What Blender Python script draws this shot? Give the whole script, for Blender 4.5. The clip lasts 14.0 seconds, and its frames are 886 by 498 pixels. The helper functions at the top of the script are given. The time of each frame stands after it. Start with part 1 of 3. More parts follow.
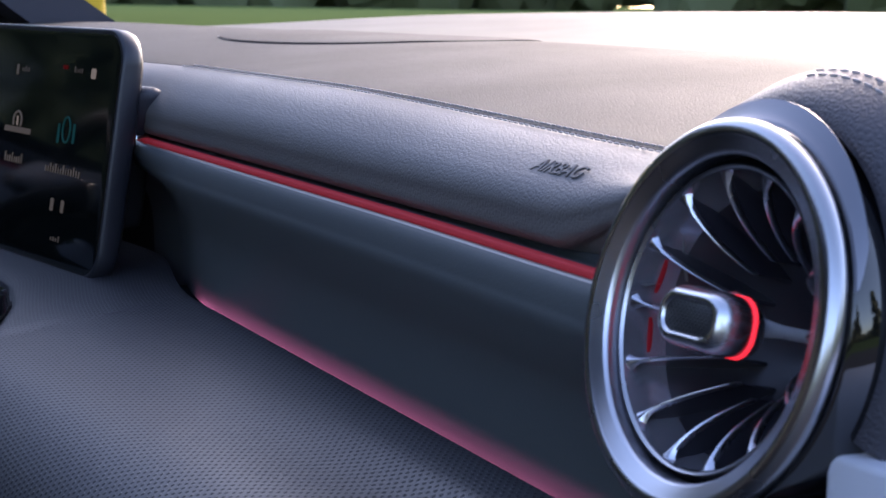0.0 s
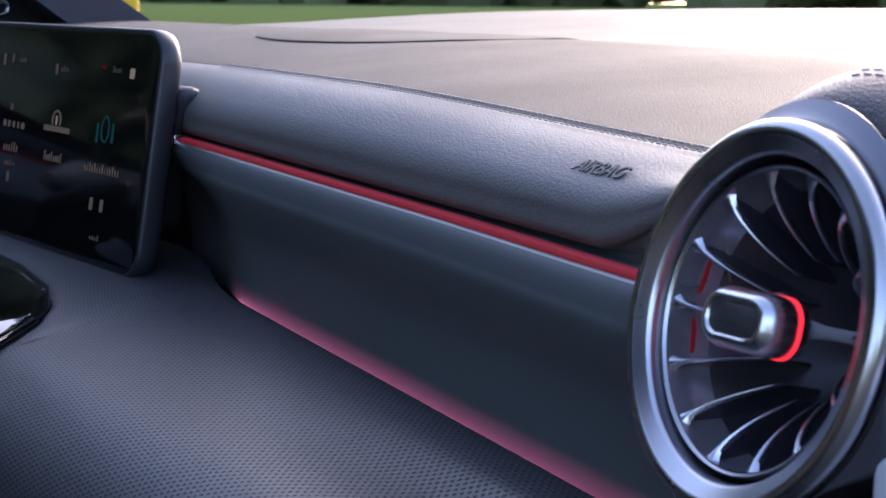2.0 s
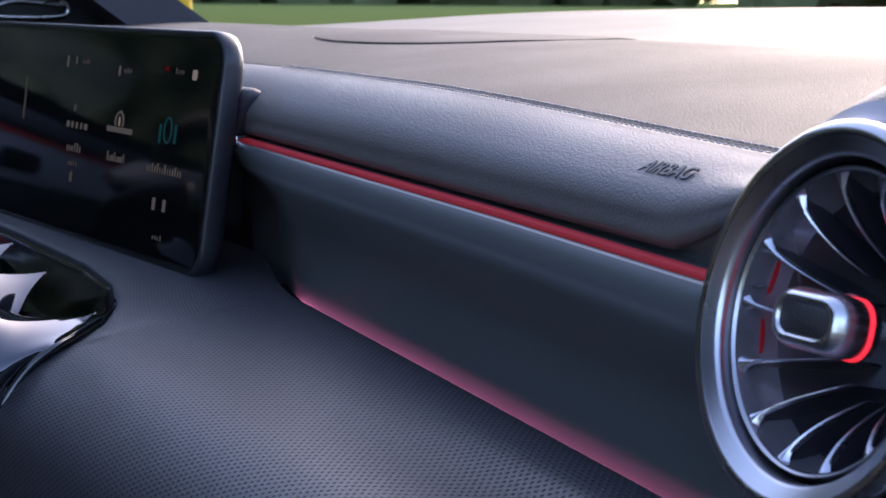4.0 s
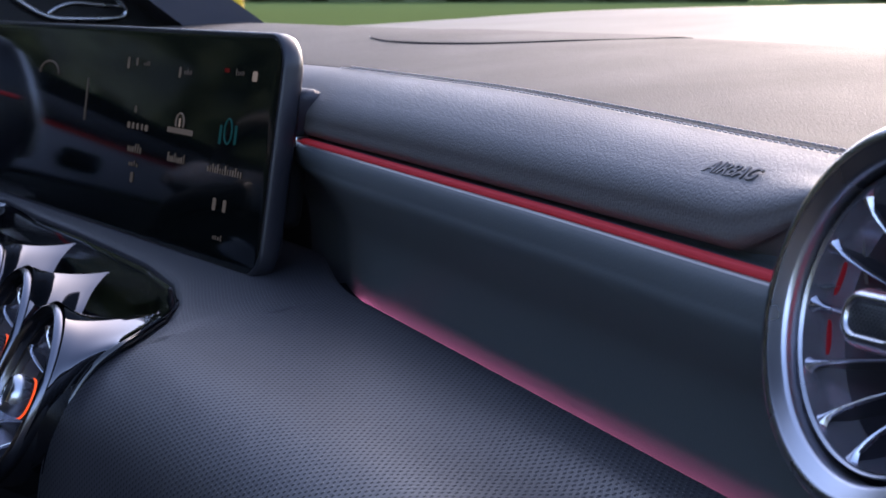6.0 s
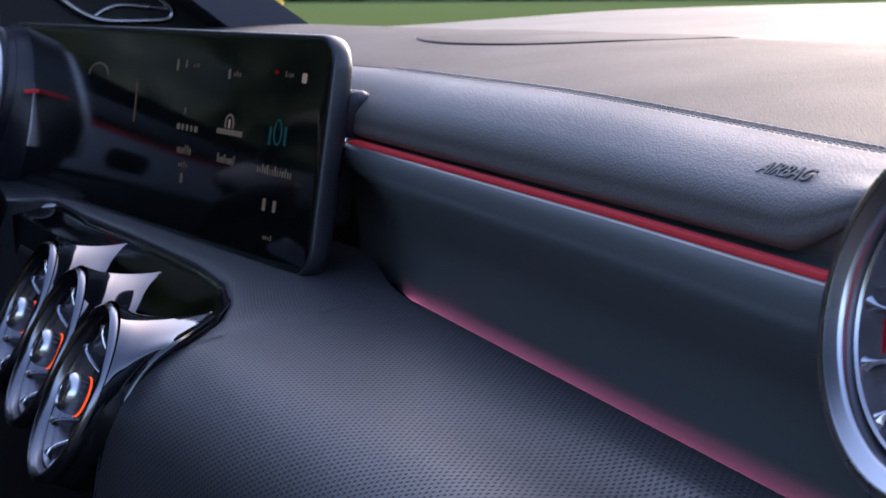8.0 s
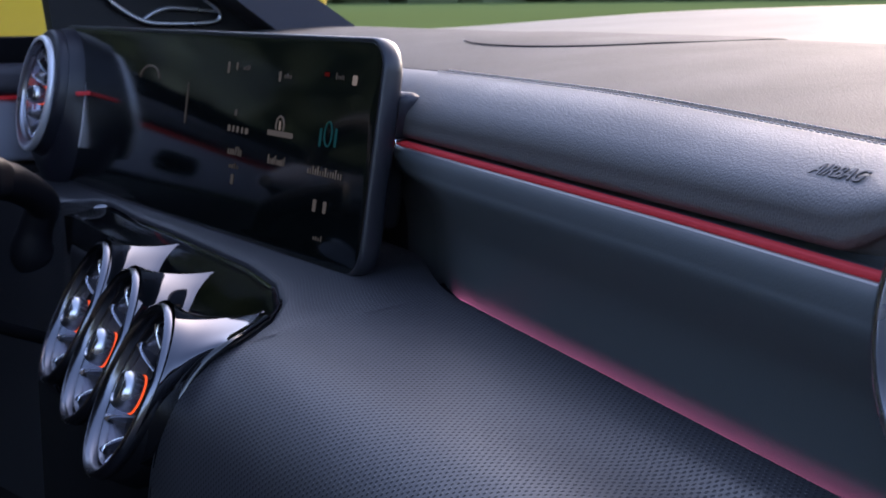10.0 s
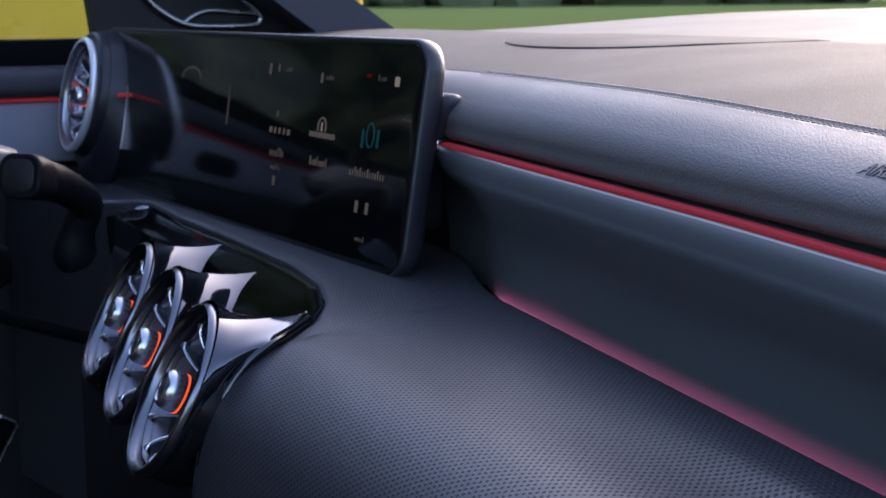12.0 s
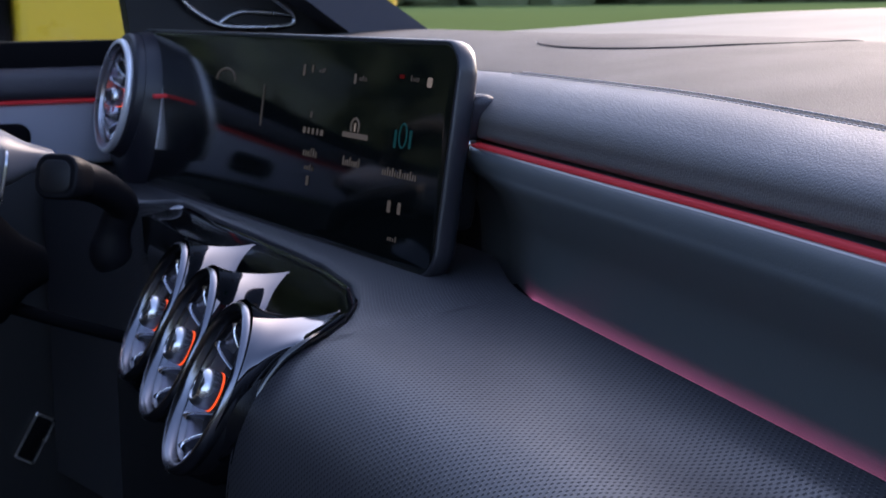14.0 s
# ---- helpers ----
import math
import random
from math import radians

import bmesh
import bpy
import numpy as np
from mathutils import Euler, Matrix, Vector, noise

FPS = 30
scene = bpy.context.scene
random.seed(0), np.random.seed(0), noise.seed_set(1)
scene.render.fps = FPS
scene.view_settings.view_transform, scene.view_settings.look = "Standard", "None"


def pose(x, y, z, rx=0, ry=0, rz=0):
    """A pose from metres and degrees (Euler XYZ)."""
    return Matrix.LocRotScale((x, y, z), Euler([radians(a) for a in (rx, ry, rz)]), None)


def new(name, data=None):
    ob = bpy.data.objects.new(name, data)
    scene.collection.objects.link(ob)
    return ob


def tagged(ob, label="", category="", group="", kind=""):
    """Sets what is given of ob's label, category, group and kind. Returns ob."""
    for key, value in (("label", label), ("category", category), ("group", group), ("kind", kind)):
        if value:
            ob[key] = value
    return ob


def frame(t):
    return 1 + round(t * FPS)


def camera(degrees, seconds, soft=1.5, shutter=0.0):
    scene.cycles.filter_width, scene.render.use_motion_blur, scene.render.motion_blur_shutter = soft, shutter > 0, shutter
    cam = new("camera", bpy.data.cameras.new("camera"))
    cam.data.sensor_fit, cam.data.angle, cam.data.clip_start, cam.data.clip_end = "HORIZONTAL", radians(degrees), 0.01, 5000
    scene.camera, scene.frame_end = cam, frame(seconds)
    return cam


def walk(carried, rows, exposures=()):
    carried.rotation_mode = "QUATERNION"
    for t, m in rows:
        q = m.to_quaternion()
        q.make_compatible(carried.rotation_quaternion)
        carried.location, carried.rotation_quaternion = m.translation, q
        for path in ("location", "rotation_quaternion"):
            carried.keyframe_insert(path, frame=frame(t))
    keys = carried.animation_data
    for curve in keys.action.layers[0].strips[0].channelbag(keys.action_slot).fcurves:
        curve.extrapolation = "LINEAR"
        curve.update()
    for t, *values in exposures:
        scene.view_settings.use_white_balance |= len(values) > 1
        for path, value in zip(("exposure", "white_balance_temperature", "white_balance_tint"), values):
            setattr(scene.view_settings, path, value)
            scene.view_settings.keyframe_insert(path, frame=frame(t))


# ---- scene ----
cam = camera(32.64, 14.0)
# seconds, eye (metres), yaw to the left of the car's nose, pitch, lean
ROWS = [
    (0.0, 0.9543, -0.3173, 1.0369, 54.45, -9.19, 0.90),
    (1.0, 0.9535, -0.3184, 1.0373, 54.99, -9.24, 0.79),
    (2.0, 0.9524, -0.3203, 1.0381, 55.67, -9.32, 0.67),
    (3.0, 0.9523, -0.3238, 1.0387, 56.58, -9.35, 0.56),
    (4.0, 0.9519, -0.3278, 1.0389, 57.57, -9.35, 0.43),
    (6.5, 0.9525, -0.3365, 1.0413, 59.89, -9.46, -0.07),
    (7.0, 0.9534, -0.3387, 1.0417, 60.26, -9.46, -0.16),
    (8.0, 0.9550, -0.3445, 1.0427, 60.91, -9.49, -0.28),
    (10.5, 0.9599, -0.3543, 1.0434, 62.88, -9.38, -0.48),
    (11.0, 0.9600, -0.3559, 1.0429, 63.22, -9.34, -0.50),
    (12.0, 0.9582, -0.3574, 1.0421, 63.83, -9.28, -0.49),
    (13.0, 0.9621, -0.3586, 1.0427, 64.55, -9.28, -0.59),
    (14.0, 0.9638, -0.3589, 1.0433, 65.12, -9.29, -0.67),
]
walk(cam, [(t, pose(x, y, z, 90 + pitch, 0, yaw) @ pose(0, 0, 0, 0, 0, lean)) for t, x, y, z, yaw, pitch, lean in ROWS], [(0.0, 2.76, 6550, 21), (14.0, 2.76, 6550, 21)])
cam.data.dof.use_dof = True
cam.data.dof.focus_distance = 0.72
cam.data.dof.aperture_fstop = 30.0

# ---------- light ----------
SUN_AZ, SUN_EL = 32.0, 24.0   # degrees to the left of the nose, above the horizon
world = bpy.data.worlds.new("world")
scene.world = world
world.use_nodes = True
wn = world.node_tree
sky = wn.nodes.new("ShaderNodeTexSky")
sky.sky_type, sky.sun_disc = "NISHITA", False
sky.sun_elevation, sky.sun_rotation = radians(SUN_EL), radians(-SUN_AZ)
sky.dust_density, sky.air_density = 1.8, 0.8
wn.links.new(sky.outputs[0], wn.nodes["Background"].inputs[0])
wn.nodes["Background"].inputs[1].default_value = 0.12
sun = new("sun", bpy.data.lights.new("sun", "SUN"))
sun.data.energy, sun.data.angle, sun.data.color = 0.3, radians(12), (1.0, 0.84, 0.70)
sun.rotation_euler = (radians(90 - SUN_EL), 0, radians(180 + SUN_AZ))

# ---------- materials ----------
def material(name, colour, rough=0.5, metal=0.0, grain=0.0, scale=200.0, vary=0.0, coat=0.0, spec=0.5):
    m = bpy.data.materials.new(name)
    m.use_nodes = True
    nt = m.node_tree
    b = nt.nodes["Principled BSDF"]
    b.inputs["Base Color"].default_value = (*colour, 1)
    b.inputs["Roughness"].default_value = rough
    b.inputs["Metallic"].default_value = metal
    b.inputs["Coat Weight"].default_value = coat
    b.inputs["Coat Roughness"].default_value = 0.03
    b.inputs["Specular IOR Level"].default_value = spec
    tc = nt.nodes.new("ShaderNodeTexCoord")
    if grain:
        n = nt.nodes.new("ShaderNodeTexNoise")
        n.inputs["Scale"].default_value, n.inputs["Detail"].default_value = scale, 3
        nt.links.new(tc.outputs["Object"], n.inputs["Vector"])
        bp = nt.nodes.new("ShaderNodeBump")
        bp.inputs["Strength"].default_value, bp.inputs["Distance"].default_value = grain, 0.0006
        nt.links.new(n.outputs["Fac"], bp.inputs["Height"])
        nt.links.new(bp.outputs["Normal"], b.inputs["Normal"])
    if vary:
        n = nt.nodes.new("ShaderNodeTexNoise")
        n.inputs["Scale"].default_value, n.inputs["Detail"].default_value = 9, 6
        nt.links.new(tc.outputs["Object"], n.inputs["Vector"])
        r = nt.nodes.new("ShaderNodeMapRange")
        r.inputs["To Min"].default_value, r.inputs["To Max"].default_value = rough - vary, rough + vary
        r.inputs["From Min"].default_value, r.inputs["From Max"].default_value = 0.3, 0.7
        nt.links.new(n.outputs["Fac"], r.inputs["Value"])
        nt.links.new(r.outputs["Result"], b.inputs["Roughness"])
    return m


def leather(name, colour, rough, cell=520.0, depth=0.0004, strength=0.45, spec=0.5):
    """Embossed leather: wrinkled cells over a fine grain."""
    m = material(name, colour, rough, vary=0.05, spec=spec)
    nt = m.node_tree
    b = nt.nodes["Principled BSDF"]
    tc = nt.nodes["Texture Coordinate"]
    w = nt.nodes.new("ShaderNodeTexNoise")
    w.inputs["Scale"].default_value = cell * 0.4
    mix = nt.nodes.new("ShaderNodeVectorMath")
    mix.operation = "MULTIPLY_ADD"
    mix.inputs[1].default_value = (0.0022,) * 3
    nt.links.new(tc.outputs["Object"], w.inputs["Vector"])
    nt.links.new(w.outputs["Color"], mix.inputs[0])
    nt.links.new(tc.outputs["Object"], mix.inputs[2])
    v = nt.nodes.new("ShaderNodeTexVoronoi")
    v.feature = "DISTANCE_TO_EDGE"
    v.inputs["Scale"].default_value = cell
    nt.links.new(mix.outputs[0], v.inputs["Vector"])
    r = nt.nodes.new("ShaderNodeMapRange")
    r.inputs["From Max"].default_value = 0.32
    nt.links.new(v.outputs["Distance"], r.inputs["Value"])
    bp = nt.nodes.new("ShaderNodeBump")
    bp.inputs["Strength"].default_value, bp.inputs["Distance"].default_value = strength, depth
    nt.links.new(r.outputs["Result"], bp.inputs["Height"])
    nt.links.new(bp.outputs["Normal"], b.inputs["Normal"])
    return m


def perforated(name, colour, rough, pitch=0.0023, hole=0.26, coords="UV"):
    """Soft trim with rows of punched holes, laid out by the mesh's own metric UVs."""
    m = material(name, colour, rough, spec=0.4)
    nt = m.node_tree
    b = nt.nodes["Principled BSDF"]
    sc = nt.nodes.new("ShaderNodeVectorMath")
    sc.operation = "MULTIPLY"
    sc.inputs[1].default_value = (1 / pitch, 1 / pitch, 0)
    nt.links.new(nt.nodes["Texture Coordinate"].outputs[coords], sc.inputs[0])
    rot = nt.nodes.new("ShaderNodeVectorRotate")
    rot.rotation_type = "Z_AXIS"
    rot.inputs["Angle"].default_value = radians(45)
    nt.links.new(sc.outputs[0], rot.inputs["Vector"])
    fr = nt.nodes.new("ShaderNodeVectorMath")
    fr.operation = "FRACTION"
    nt.links.new(rot.outputs[0], fr.inputs[0])
    sb = nt.nodes.new("ShaderNodeVectorMath")
    sb.operation = "SUBTRACT"
    sb.inputs[1].default_value = (0.5, 0.5, 0)
    nt.links.new(fr.outputs[0], sb.inputs[0])
    ln = nt.nodes.new("ShaderNodeVectorMath")
    ln.operation = "LENGTH"
    nt.links.new(sb.outputs[0], ln.inputs[0])
    r = nt.nodes.new("ShaderNodeMapRange")
    r.inputs["From Min"].default_value, r.inputs["From Max"].default_value = hole - 0.06, hole + 0.06
    nt.links.new(ln.outputs["Value"], r.inputs["Value"])
    mc = nt.nodes.new("ShaderNodeMix")
    mc.data_type = "RGBA"
    mc.inputs[6].default_value = (0.024, 0.024, 0.028, 1)
    mc.inputs[7].default_value = (*colour, 1)
    nt.links.new(r.outputs["Result"], mc.inputs[0])
    nt.links.new(mc.outputs[2], b.inputs["Base Color"])
    dull = nt.nodes.new("ShaderNodeMath")
    dull.operation = "MULTIPLY_ADD"
    dull.inputs[1].default_value, dull.inputs[2].default_value = 0.40, 0.12
    nt.links.new(r.outputs["Result"], dull.inputs[0])
    nt.links.new(dull.outputs[0], b.inputs["Specular IOR Level"])
    bp = nt.nodes.new("ShaderNodeBump")
    bp.inputs["Strength"].default_value, bp.inputs["Distance"].default_value = 0.45, 0.0005
    nt.links.new(r.outputs["Result"], bp.inputs["Height"])
    nt.links.new(bp.outputs["Normal"], b.inputs["Normal"])
    return m


def glow(name, colour, strength, base=(0.3, 0.02, 0.02)):
    m = material(name, base, 0.6, spec=0.06)
    b = m.node_tree.nodes["Principled BSDF"]
    b.inputs["Emission Color"].default_value = (*colour, 1)
    b.inputs["Emission Strength"].default_value = strength
    return m


def thin_glass(name):
    """A clear pane: straight through, with a gloss that grows at a slant."""
    m = bpy.data.materials.new(name)
    m.use_nodes = True
    nt = m.node_tree
    nt.nodes.remove(nt.nodes["Principled BSDF"])
    tr, gl, mx, fr = (nt.nodes.new(k) for k in ("ShaderNodeBsdfTransparent", "ShaderNodeBsdfGlossy", "ShaderNodeMixShader", "ShaderNodeFresnel"))
    gl.inputs["Roughness"].default_value = 0.02
    fr.inputs["IOR"].default_value = 1.25
    nt.links.new(fr.outputs[0], mx.inputs[0])
    nt.links.new(tr.outputs[0], mx.inputs[1])
    nt.links.new(gl.outputs[0], mx.inputs[2])
    nt.links.new(mx.outputs[0], nt.nodes["Material Output"].inputs["Surface"])
    return m


LIT_LEATHER = leather("lit_black_leather", (0.138, 0.126, 0.122), 0.54, 520, 0.0003, 0.40, 0.50)
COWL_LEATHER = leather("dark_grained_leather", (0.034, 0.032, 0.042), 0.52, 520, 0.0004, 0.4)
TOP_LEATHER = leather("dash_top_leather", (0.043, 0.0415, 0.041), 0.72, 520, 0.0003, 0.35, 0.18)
PERFORATED = perforated("perforated_soft_trim", (0.030, 0.030, 0.0355), 0.40, 0.0032, 0.25)
TRIM = material("graphite_trim", (0.074, 0.082, 0.085), 0.46, spec=0.32, grain=0.15, scale=900, vary=0.012)
EDGE_SHINE = material("trim_edge_shine", (0.30, 0.292, 0.28), 0.42, 0.6, vary=0.04)
PLASTIC = material("black_plastic", (0.012, 0.012, 0.014), 0.5, grain=0.2, scale=1500, spec=0.25)
GLOSS = material("gloss_black", (0.003, 0.003, 0.004), 0.05, spec=0.9)
SATIN = material("satin_metal", (0.42, 0.42, 0.44), 0.26, 1.0, grain=0.02, scale=400, vary=0.04)
COLLAR = material("satin_collar_metal", (0.20, 0.20, 0.22), 0.34, 1.0, grain=0.02, scale=400, vary=0.03)
CHROME = material("chrome", (0.72, 0.73, 0.76), 0.10, 1.0)
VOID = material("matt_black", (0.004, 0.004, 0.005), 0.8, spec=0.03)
RED = glow("red_light", (1.0, 0.03, 0.05), 0.012, (0.42, 0.055, 0.062))
RED_RING = glow("red_ring_light", (1.0, 0.03, 0.05), 0.20, (0.5, 0.03, 0.04))
RED_GLINT = glow("dim_red_glint", (1.0, 0.03, 0.07), 0.008, (0.14, 0.012, 0.016))
PINK = glow("pink_light", (1.0, 0.25, 0.54), 1.15)
ORANGE = glow("orange_light", (1.0, 0.10, 0.02), 0.16, (0.5, 0.06, 0.02))
ICON = glow("dim_icon", (0.9, 0.8, 0.72), 0.009, (0.02, 0.02, 0.02))
ICON_BRIGHT = glow("bright_icon", (0.95, 0.82, 0.72), 0.024, (0.02, 0.02, 0.02))
ICON_DIM = glow("very_dim_icon", (0.9, 0.8, 0.72), 0.006, (0.02, 0.02, 0.02))
ICON_RED = glow("red_icon", (1.0, 0.05, 0.05), 0.006, (0.02, 0.0, 0.0))
ICON_TEAL = glow("teal_icon", (0.08, 0.65, 0.7), 0.005, (0.0, 0.02, 0.02))
VANE = material("vane_chrome", (0.62, 0.62, 0.68), 0.28, 1.0, vary=0.05)
SMOKED = material("smoked_chrome", (0.44, 0.43, 0.49), 0.17, 0.8, vary=0.06)
FAIRING = material("lacquered_fairing", (0.11, 0.11, 0.122), 0.05, 1.0, vary=0.01)
DUSK = material("dusky_chrome", (0.16, 0.155, 0.185), 0.20, 0.8, vary=0.06)
FIN = material("smoked_fin", (0.022, 0.021, 0.028), 0.30, 0.2, vary=0.05)
SHELL = material("dark_blue_shell", (0.011, 0.011, 0.018), 0.42, grain=0.15, scale=900)
LIT_SATIN = material("lit_satin_metal", (0.82, 0.82, 0.86), 0.42, 0.55, vary=0.04)
RING_DARK = material("dark_satin_metal", (0.17, 0.173, 0.195), 0.24, 1.0, vary=0.04)
BEVEL = material("dark_bevel_metal", (0.54, 0.535, 0.57), 0.28, 1.0, vary=0.04)
FRAME = material("grey_frame", (0.020, 0.020, 0.026), 0.36, 0.15, vary=0.04)
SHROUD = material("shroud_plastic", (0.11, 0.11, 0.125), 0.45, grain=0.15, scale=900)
SHROUD_DARK = material("button_plastic", (0.012, 0.012, 0.014), 0.5, spec=0.25, grain=0.15, scale=900)
STALK = material("stalk_plastic", (0.006, 0.006, 0.008), 0.5, spec=0.12, grain=0.15, scale=900)
PILLAR = material("pillar_cloth", (0.055, 0.054, 0.068), 0.8, grain=0.4, scale=800)
LEAVES = material("foliage", (0.085, 0.095, 0.036), 0.8, grain=0.5, scale=5)
MESH = perforated("dotted_mesh", (0.035, 0.035, 0.036), 0.35, 0.0014, 0.28, "Object")
GLASS_BLACK = material("black_display_glass", (0.003, 0.004, 0.004), 0.09, spec=0.31)
THREAD = material("grey_thread", (0.42, 0.40, 0.40), 0.7, grain=0.4, scale=2500)
DOOR_GREY = material("grey_door_trim", (0.24, 0.24, 0.29), 0.5, grain=0.2, scale=700)
PAINT = material("grey_paint", (0.062, 0.062, 0.058), 0.62, spec=0.14, vary=0.03)
PALE = material("pale_grey_plastic", (0.62, 0.62, 0.68), 0.5, grain=0.2, scale=700)
YELLOW = material("yellow_paint", (0.64, 0.40, 0.025), 0.3, coat=0.6, vary=0.05)
ROAD = material("asphalt", (0.055, 0.055, 0.056), 0.9, spec=0.1, grain=0.5, scale=40, vary=0.08)
GRASS = material("grass", (0.080, 0.115, 0.042), 0.95, spec=0.0, grain=0.6, scale=20)
PANE = thin_glass("window_glass")
KNOB = material("knob_metal", (0.60, 0.60, 0.63), 0.27, 1.0, vary=0.05)
CLEAR = bpy.data.materials.new("windscreen_glass")
CLEAR.use_nodes = True
cn = CLEAR.node_tree
cn.nodes.remove(cn.nodes["Principled BSDF"])
cn.links.new(cn.nodes.new("ShaderNodeBsdfTransparent").outputs[0], cn.nodes["Material Output"].inputs["Surface"])
LETTER = material("letter_black", (0.10, 0.09, 0.088), 0.55)
RIM = material("rim_leather", (0.018, 0.018, 0.019), 0.55, grain=0.3, scale=900)


# ---------- mesh tools ----------
Z0 = 0.95


def part(name, bm, mat, parent=None, label="", smooth=True):
    me = bpy.data.meshes.new(name)
    bmesh.ops.recalc_face_normals(bm, faces=bm.faces)
    bm.to_mesh(me)
    bm.free()
    me.materials.append(mat)
    if smooth:
        me.shade_smooth()
        me.set_sharp_from_angle(angle=radians(48))
    ob = new(name, me)
    if parent is not None:
        ob.parent = parent
    if label:
        tagged(ob, label)
    return ob


def thing(name, m, label, category, group="", kind=""):
    ob = new(name)
    ob.empty_display_size = 0.02
    ob.matrix_basis = m
    return tagged(ob, label, category, group, kind)


def sheet(bm, rows, closed=False, uv=None):
    """A grid of quads from rows of points; closed joins each row's end to its start."""
    vs = [[bm.verts.new(p) for p in row] for row in rows]
    layer = bm.loops.layers.uv.verify() if uv else None
    for i in range(len(vs) - 1):
        n = len(vs[i])
        for j in range(n if closed else n - 1):
            k = (j + 1) % n
            f = bm.faces.new((vs[i][j], vs[i][k], vs[i + 1][k], vs[i + 1][j]))
            if uv:
                for loop, (a, b) in zip(f.loops, ((i, j), (i, k), (i + 1, k), (i + 1, j))):
                    loop[layer].uv = uv[a][b]
    return vs


def revolve(profile, n=96, arc=(0, 360), closed=False):
    """A surface of revolution round z from (radius, height) points."""
    bm = bmesh.new()
    full = abs(arc[1] - arc[0]) >= 360
    steps = n if full else n + 1
    rows = []
    for r, h in profile + ([profile[0]] if closed else []):
        rows.append([(r * math.cos(radians(arc[0] + (arc[1] - arc[0]) * k / n)), r * math.sin(radians(arc[0] + (arc[1] - arc[0]) * k / n)), h) for k in range(steps)])
    sheet(bm, rows, closed=full)
    bmesh.ops.remove_doubles(bm, verts=bm.verts, dist=1e-6)
    return bm


def smooth_curve(points, n):
    """Catmull-Rom points through the given ones."""
    ps = [Vector(p) for p in points]
    ps = [2 * ps[0] - ps[1]] + ps + [2 * ps[-1] - ps[-2]]
    out = []
    for i in range(1, len(ps) - 2):
        for k in range(n):
            t = k / n
            a, b, c, d = ps[i - 1:i + 3]
            out.append(0.5 * (2 * b + (c - a) * t + (2 * a - 5 * b + 4 * c - d) * t * t + (3 * b - a - 3 * c + d) * t ** 3))
    return out + [ps[-2]]


def tube(bm, path, radii, n=10, flat=1.0):
    """A round (or flattened) tube with capped ends along a path."""
    path = [Vector(p) for p in path]
    rows = []
    for i, p in enumerate(path):
        d = (path[min(i + 1, len(path) - 1)] - path[max(i - 1, 0)]).normalized()
        side = d.cross(Vector((0, 0, 1)))
        side = side.normalized() if side.length > 1e-4 else Vector((1, 0, 0))
        up = side.cross(d)
        r = radii[i] if isinstance(radii, (list, tuple)) else radii
        rows.append([p + r * (math.cos(2 * math.pi * k / n) * side + flat * math.sin(2 * math.pi * k / n) * up) for k in range(n)])
    vs = sheet(bm, rows, closed=True)
    bm.faces.new(vs[0]), bm.faces.new(vs[-1][::-1])


def rounded_outline(w, h, r, n=6):
    pts = []
    for cx, cy, a0 in ((w / 2 - r, h / 2 - r, 0), (-w / 2 + r, h / 2 - r, 90), (-w / 2 + r, -h / 2 + r, 180), (w / 2 - r, -h / 2 + r, 270)):
        pts += [(cx + r * math.cos(radians(a0 + 90 * k / n)), cy + r * math.sin(radians(a0 + 90 * k / n))) for k in range(n + 1)]
    return pts


def slab(bm, w, h, r, layers, n=6):
    """A rounded slab: layers of (inset, z), capped at both ends; faces +z."""
    rows = [[(x * (1 - 2 * i / w), y * (1 - 2 * i / h), z) for x, y in rounded_outline(w, h, r, n)] for i, z in layers]
    vs = sheet(bm, rows, closed=True)
    bm.faces.new(vs[0][::-1]), bm.faces.new(vs[-1])


def block(bm, x0, x1, y0, y1, z0, z1, bevel=0.0, seg=2):
    g = bmesh.ops.create_cube(bm, size=1, matrix=Matrix.Translation(((x0 + x1) / 2, (y0 + y1) / 2, (z0 + z1) / 2)) @ Matrix.Diagonal((x1 - x0, y1 - y0, z1 - z0, 1)))
    if bevel:
        bmesh.ops.bevel(bm, geom=[e for e in bm.edges if e.verts[0] in g["verts"]], offset=bevel, segments=seg, affect="EDGES", profile=0.5)


def facing(x, y, z, inward, up):
    """The pose of a round vent whose local z points out into the cabin; degrees to the car's left and upwards."""
    a, e = radians(inward), radians(up)
    n = Vector((-math.sin(a) * math.cos(e), -math.cos(a) * math.cos(e), math.sin(e)))
    h = n.cross(Vector((0, 0, -1))).normalized()
    v = n.cross(h)
    m = Matrix((h, v, n)).transposed().to_4x4()
    m.translation = (x, y, z)
    return m


# ---------- dashboard ----------
def strip_y(x):
    """How far forward the trim line runs, across the car."""
    s = max(x, 0.03)
    return 0.088 - 0.134 * (s - 0.055)


def across(x0, x1, n):
    return [x0 + (x1 - x0) * k / n for k in range(n + 1)]


def ease(a, b, x):
    u = min(1.0, max(0.0, (x - a) / (b - a)))
    return u * u * (3 - 2 * u)


dash = thing("dashboard", pose(0, 0, Z0), "dark leather dashboard with graphite trim and red ambient light", "dashboard")


def rows_along(profile_at, xs, smooth):
    """A surface whose (forward, up) profile may change across the car; UVs are in metres."""
    rows, uv = [], []
    for x in xs:
        row = [(x, p.y, p.z) for p in smooth_curve([(0, a, b) for a, b in profile_at(x)], smooth)]
        s, line = 0.0, []
        for i, q in enumerate(row):
            if i:
                s += (Vector(q) - Vector(row[i - 1])).length
            line.append((x, s))
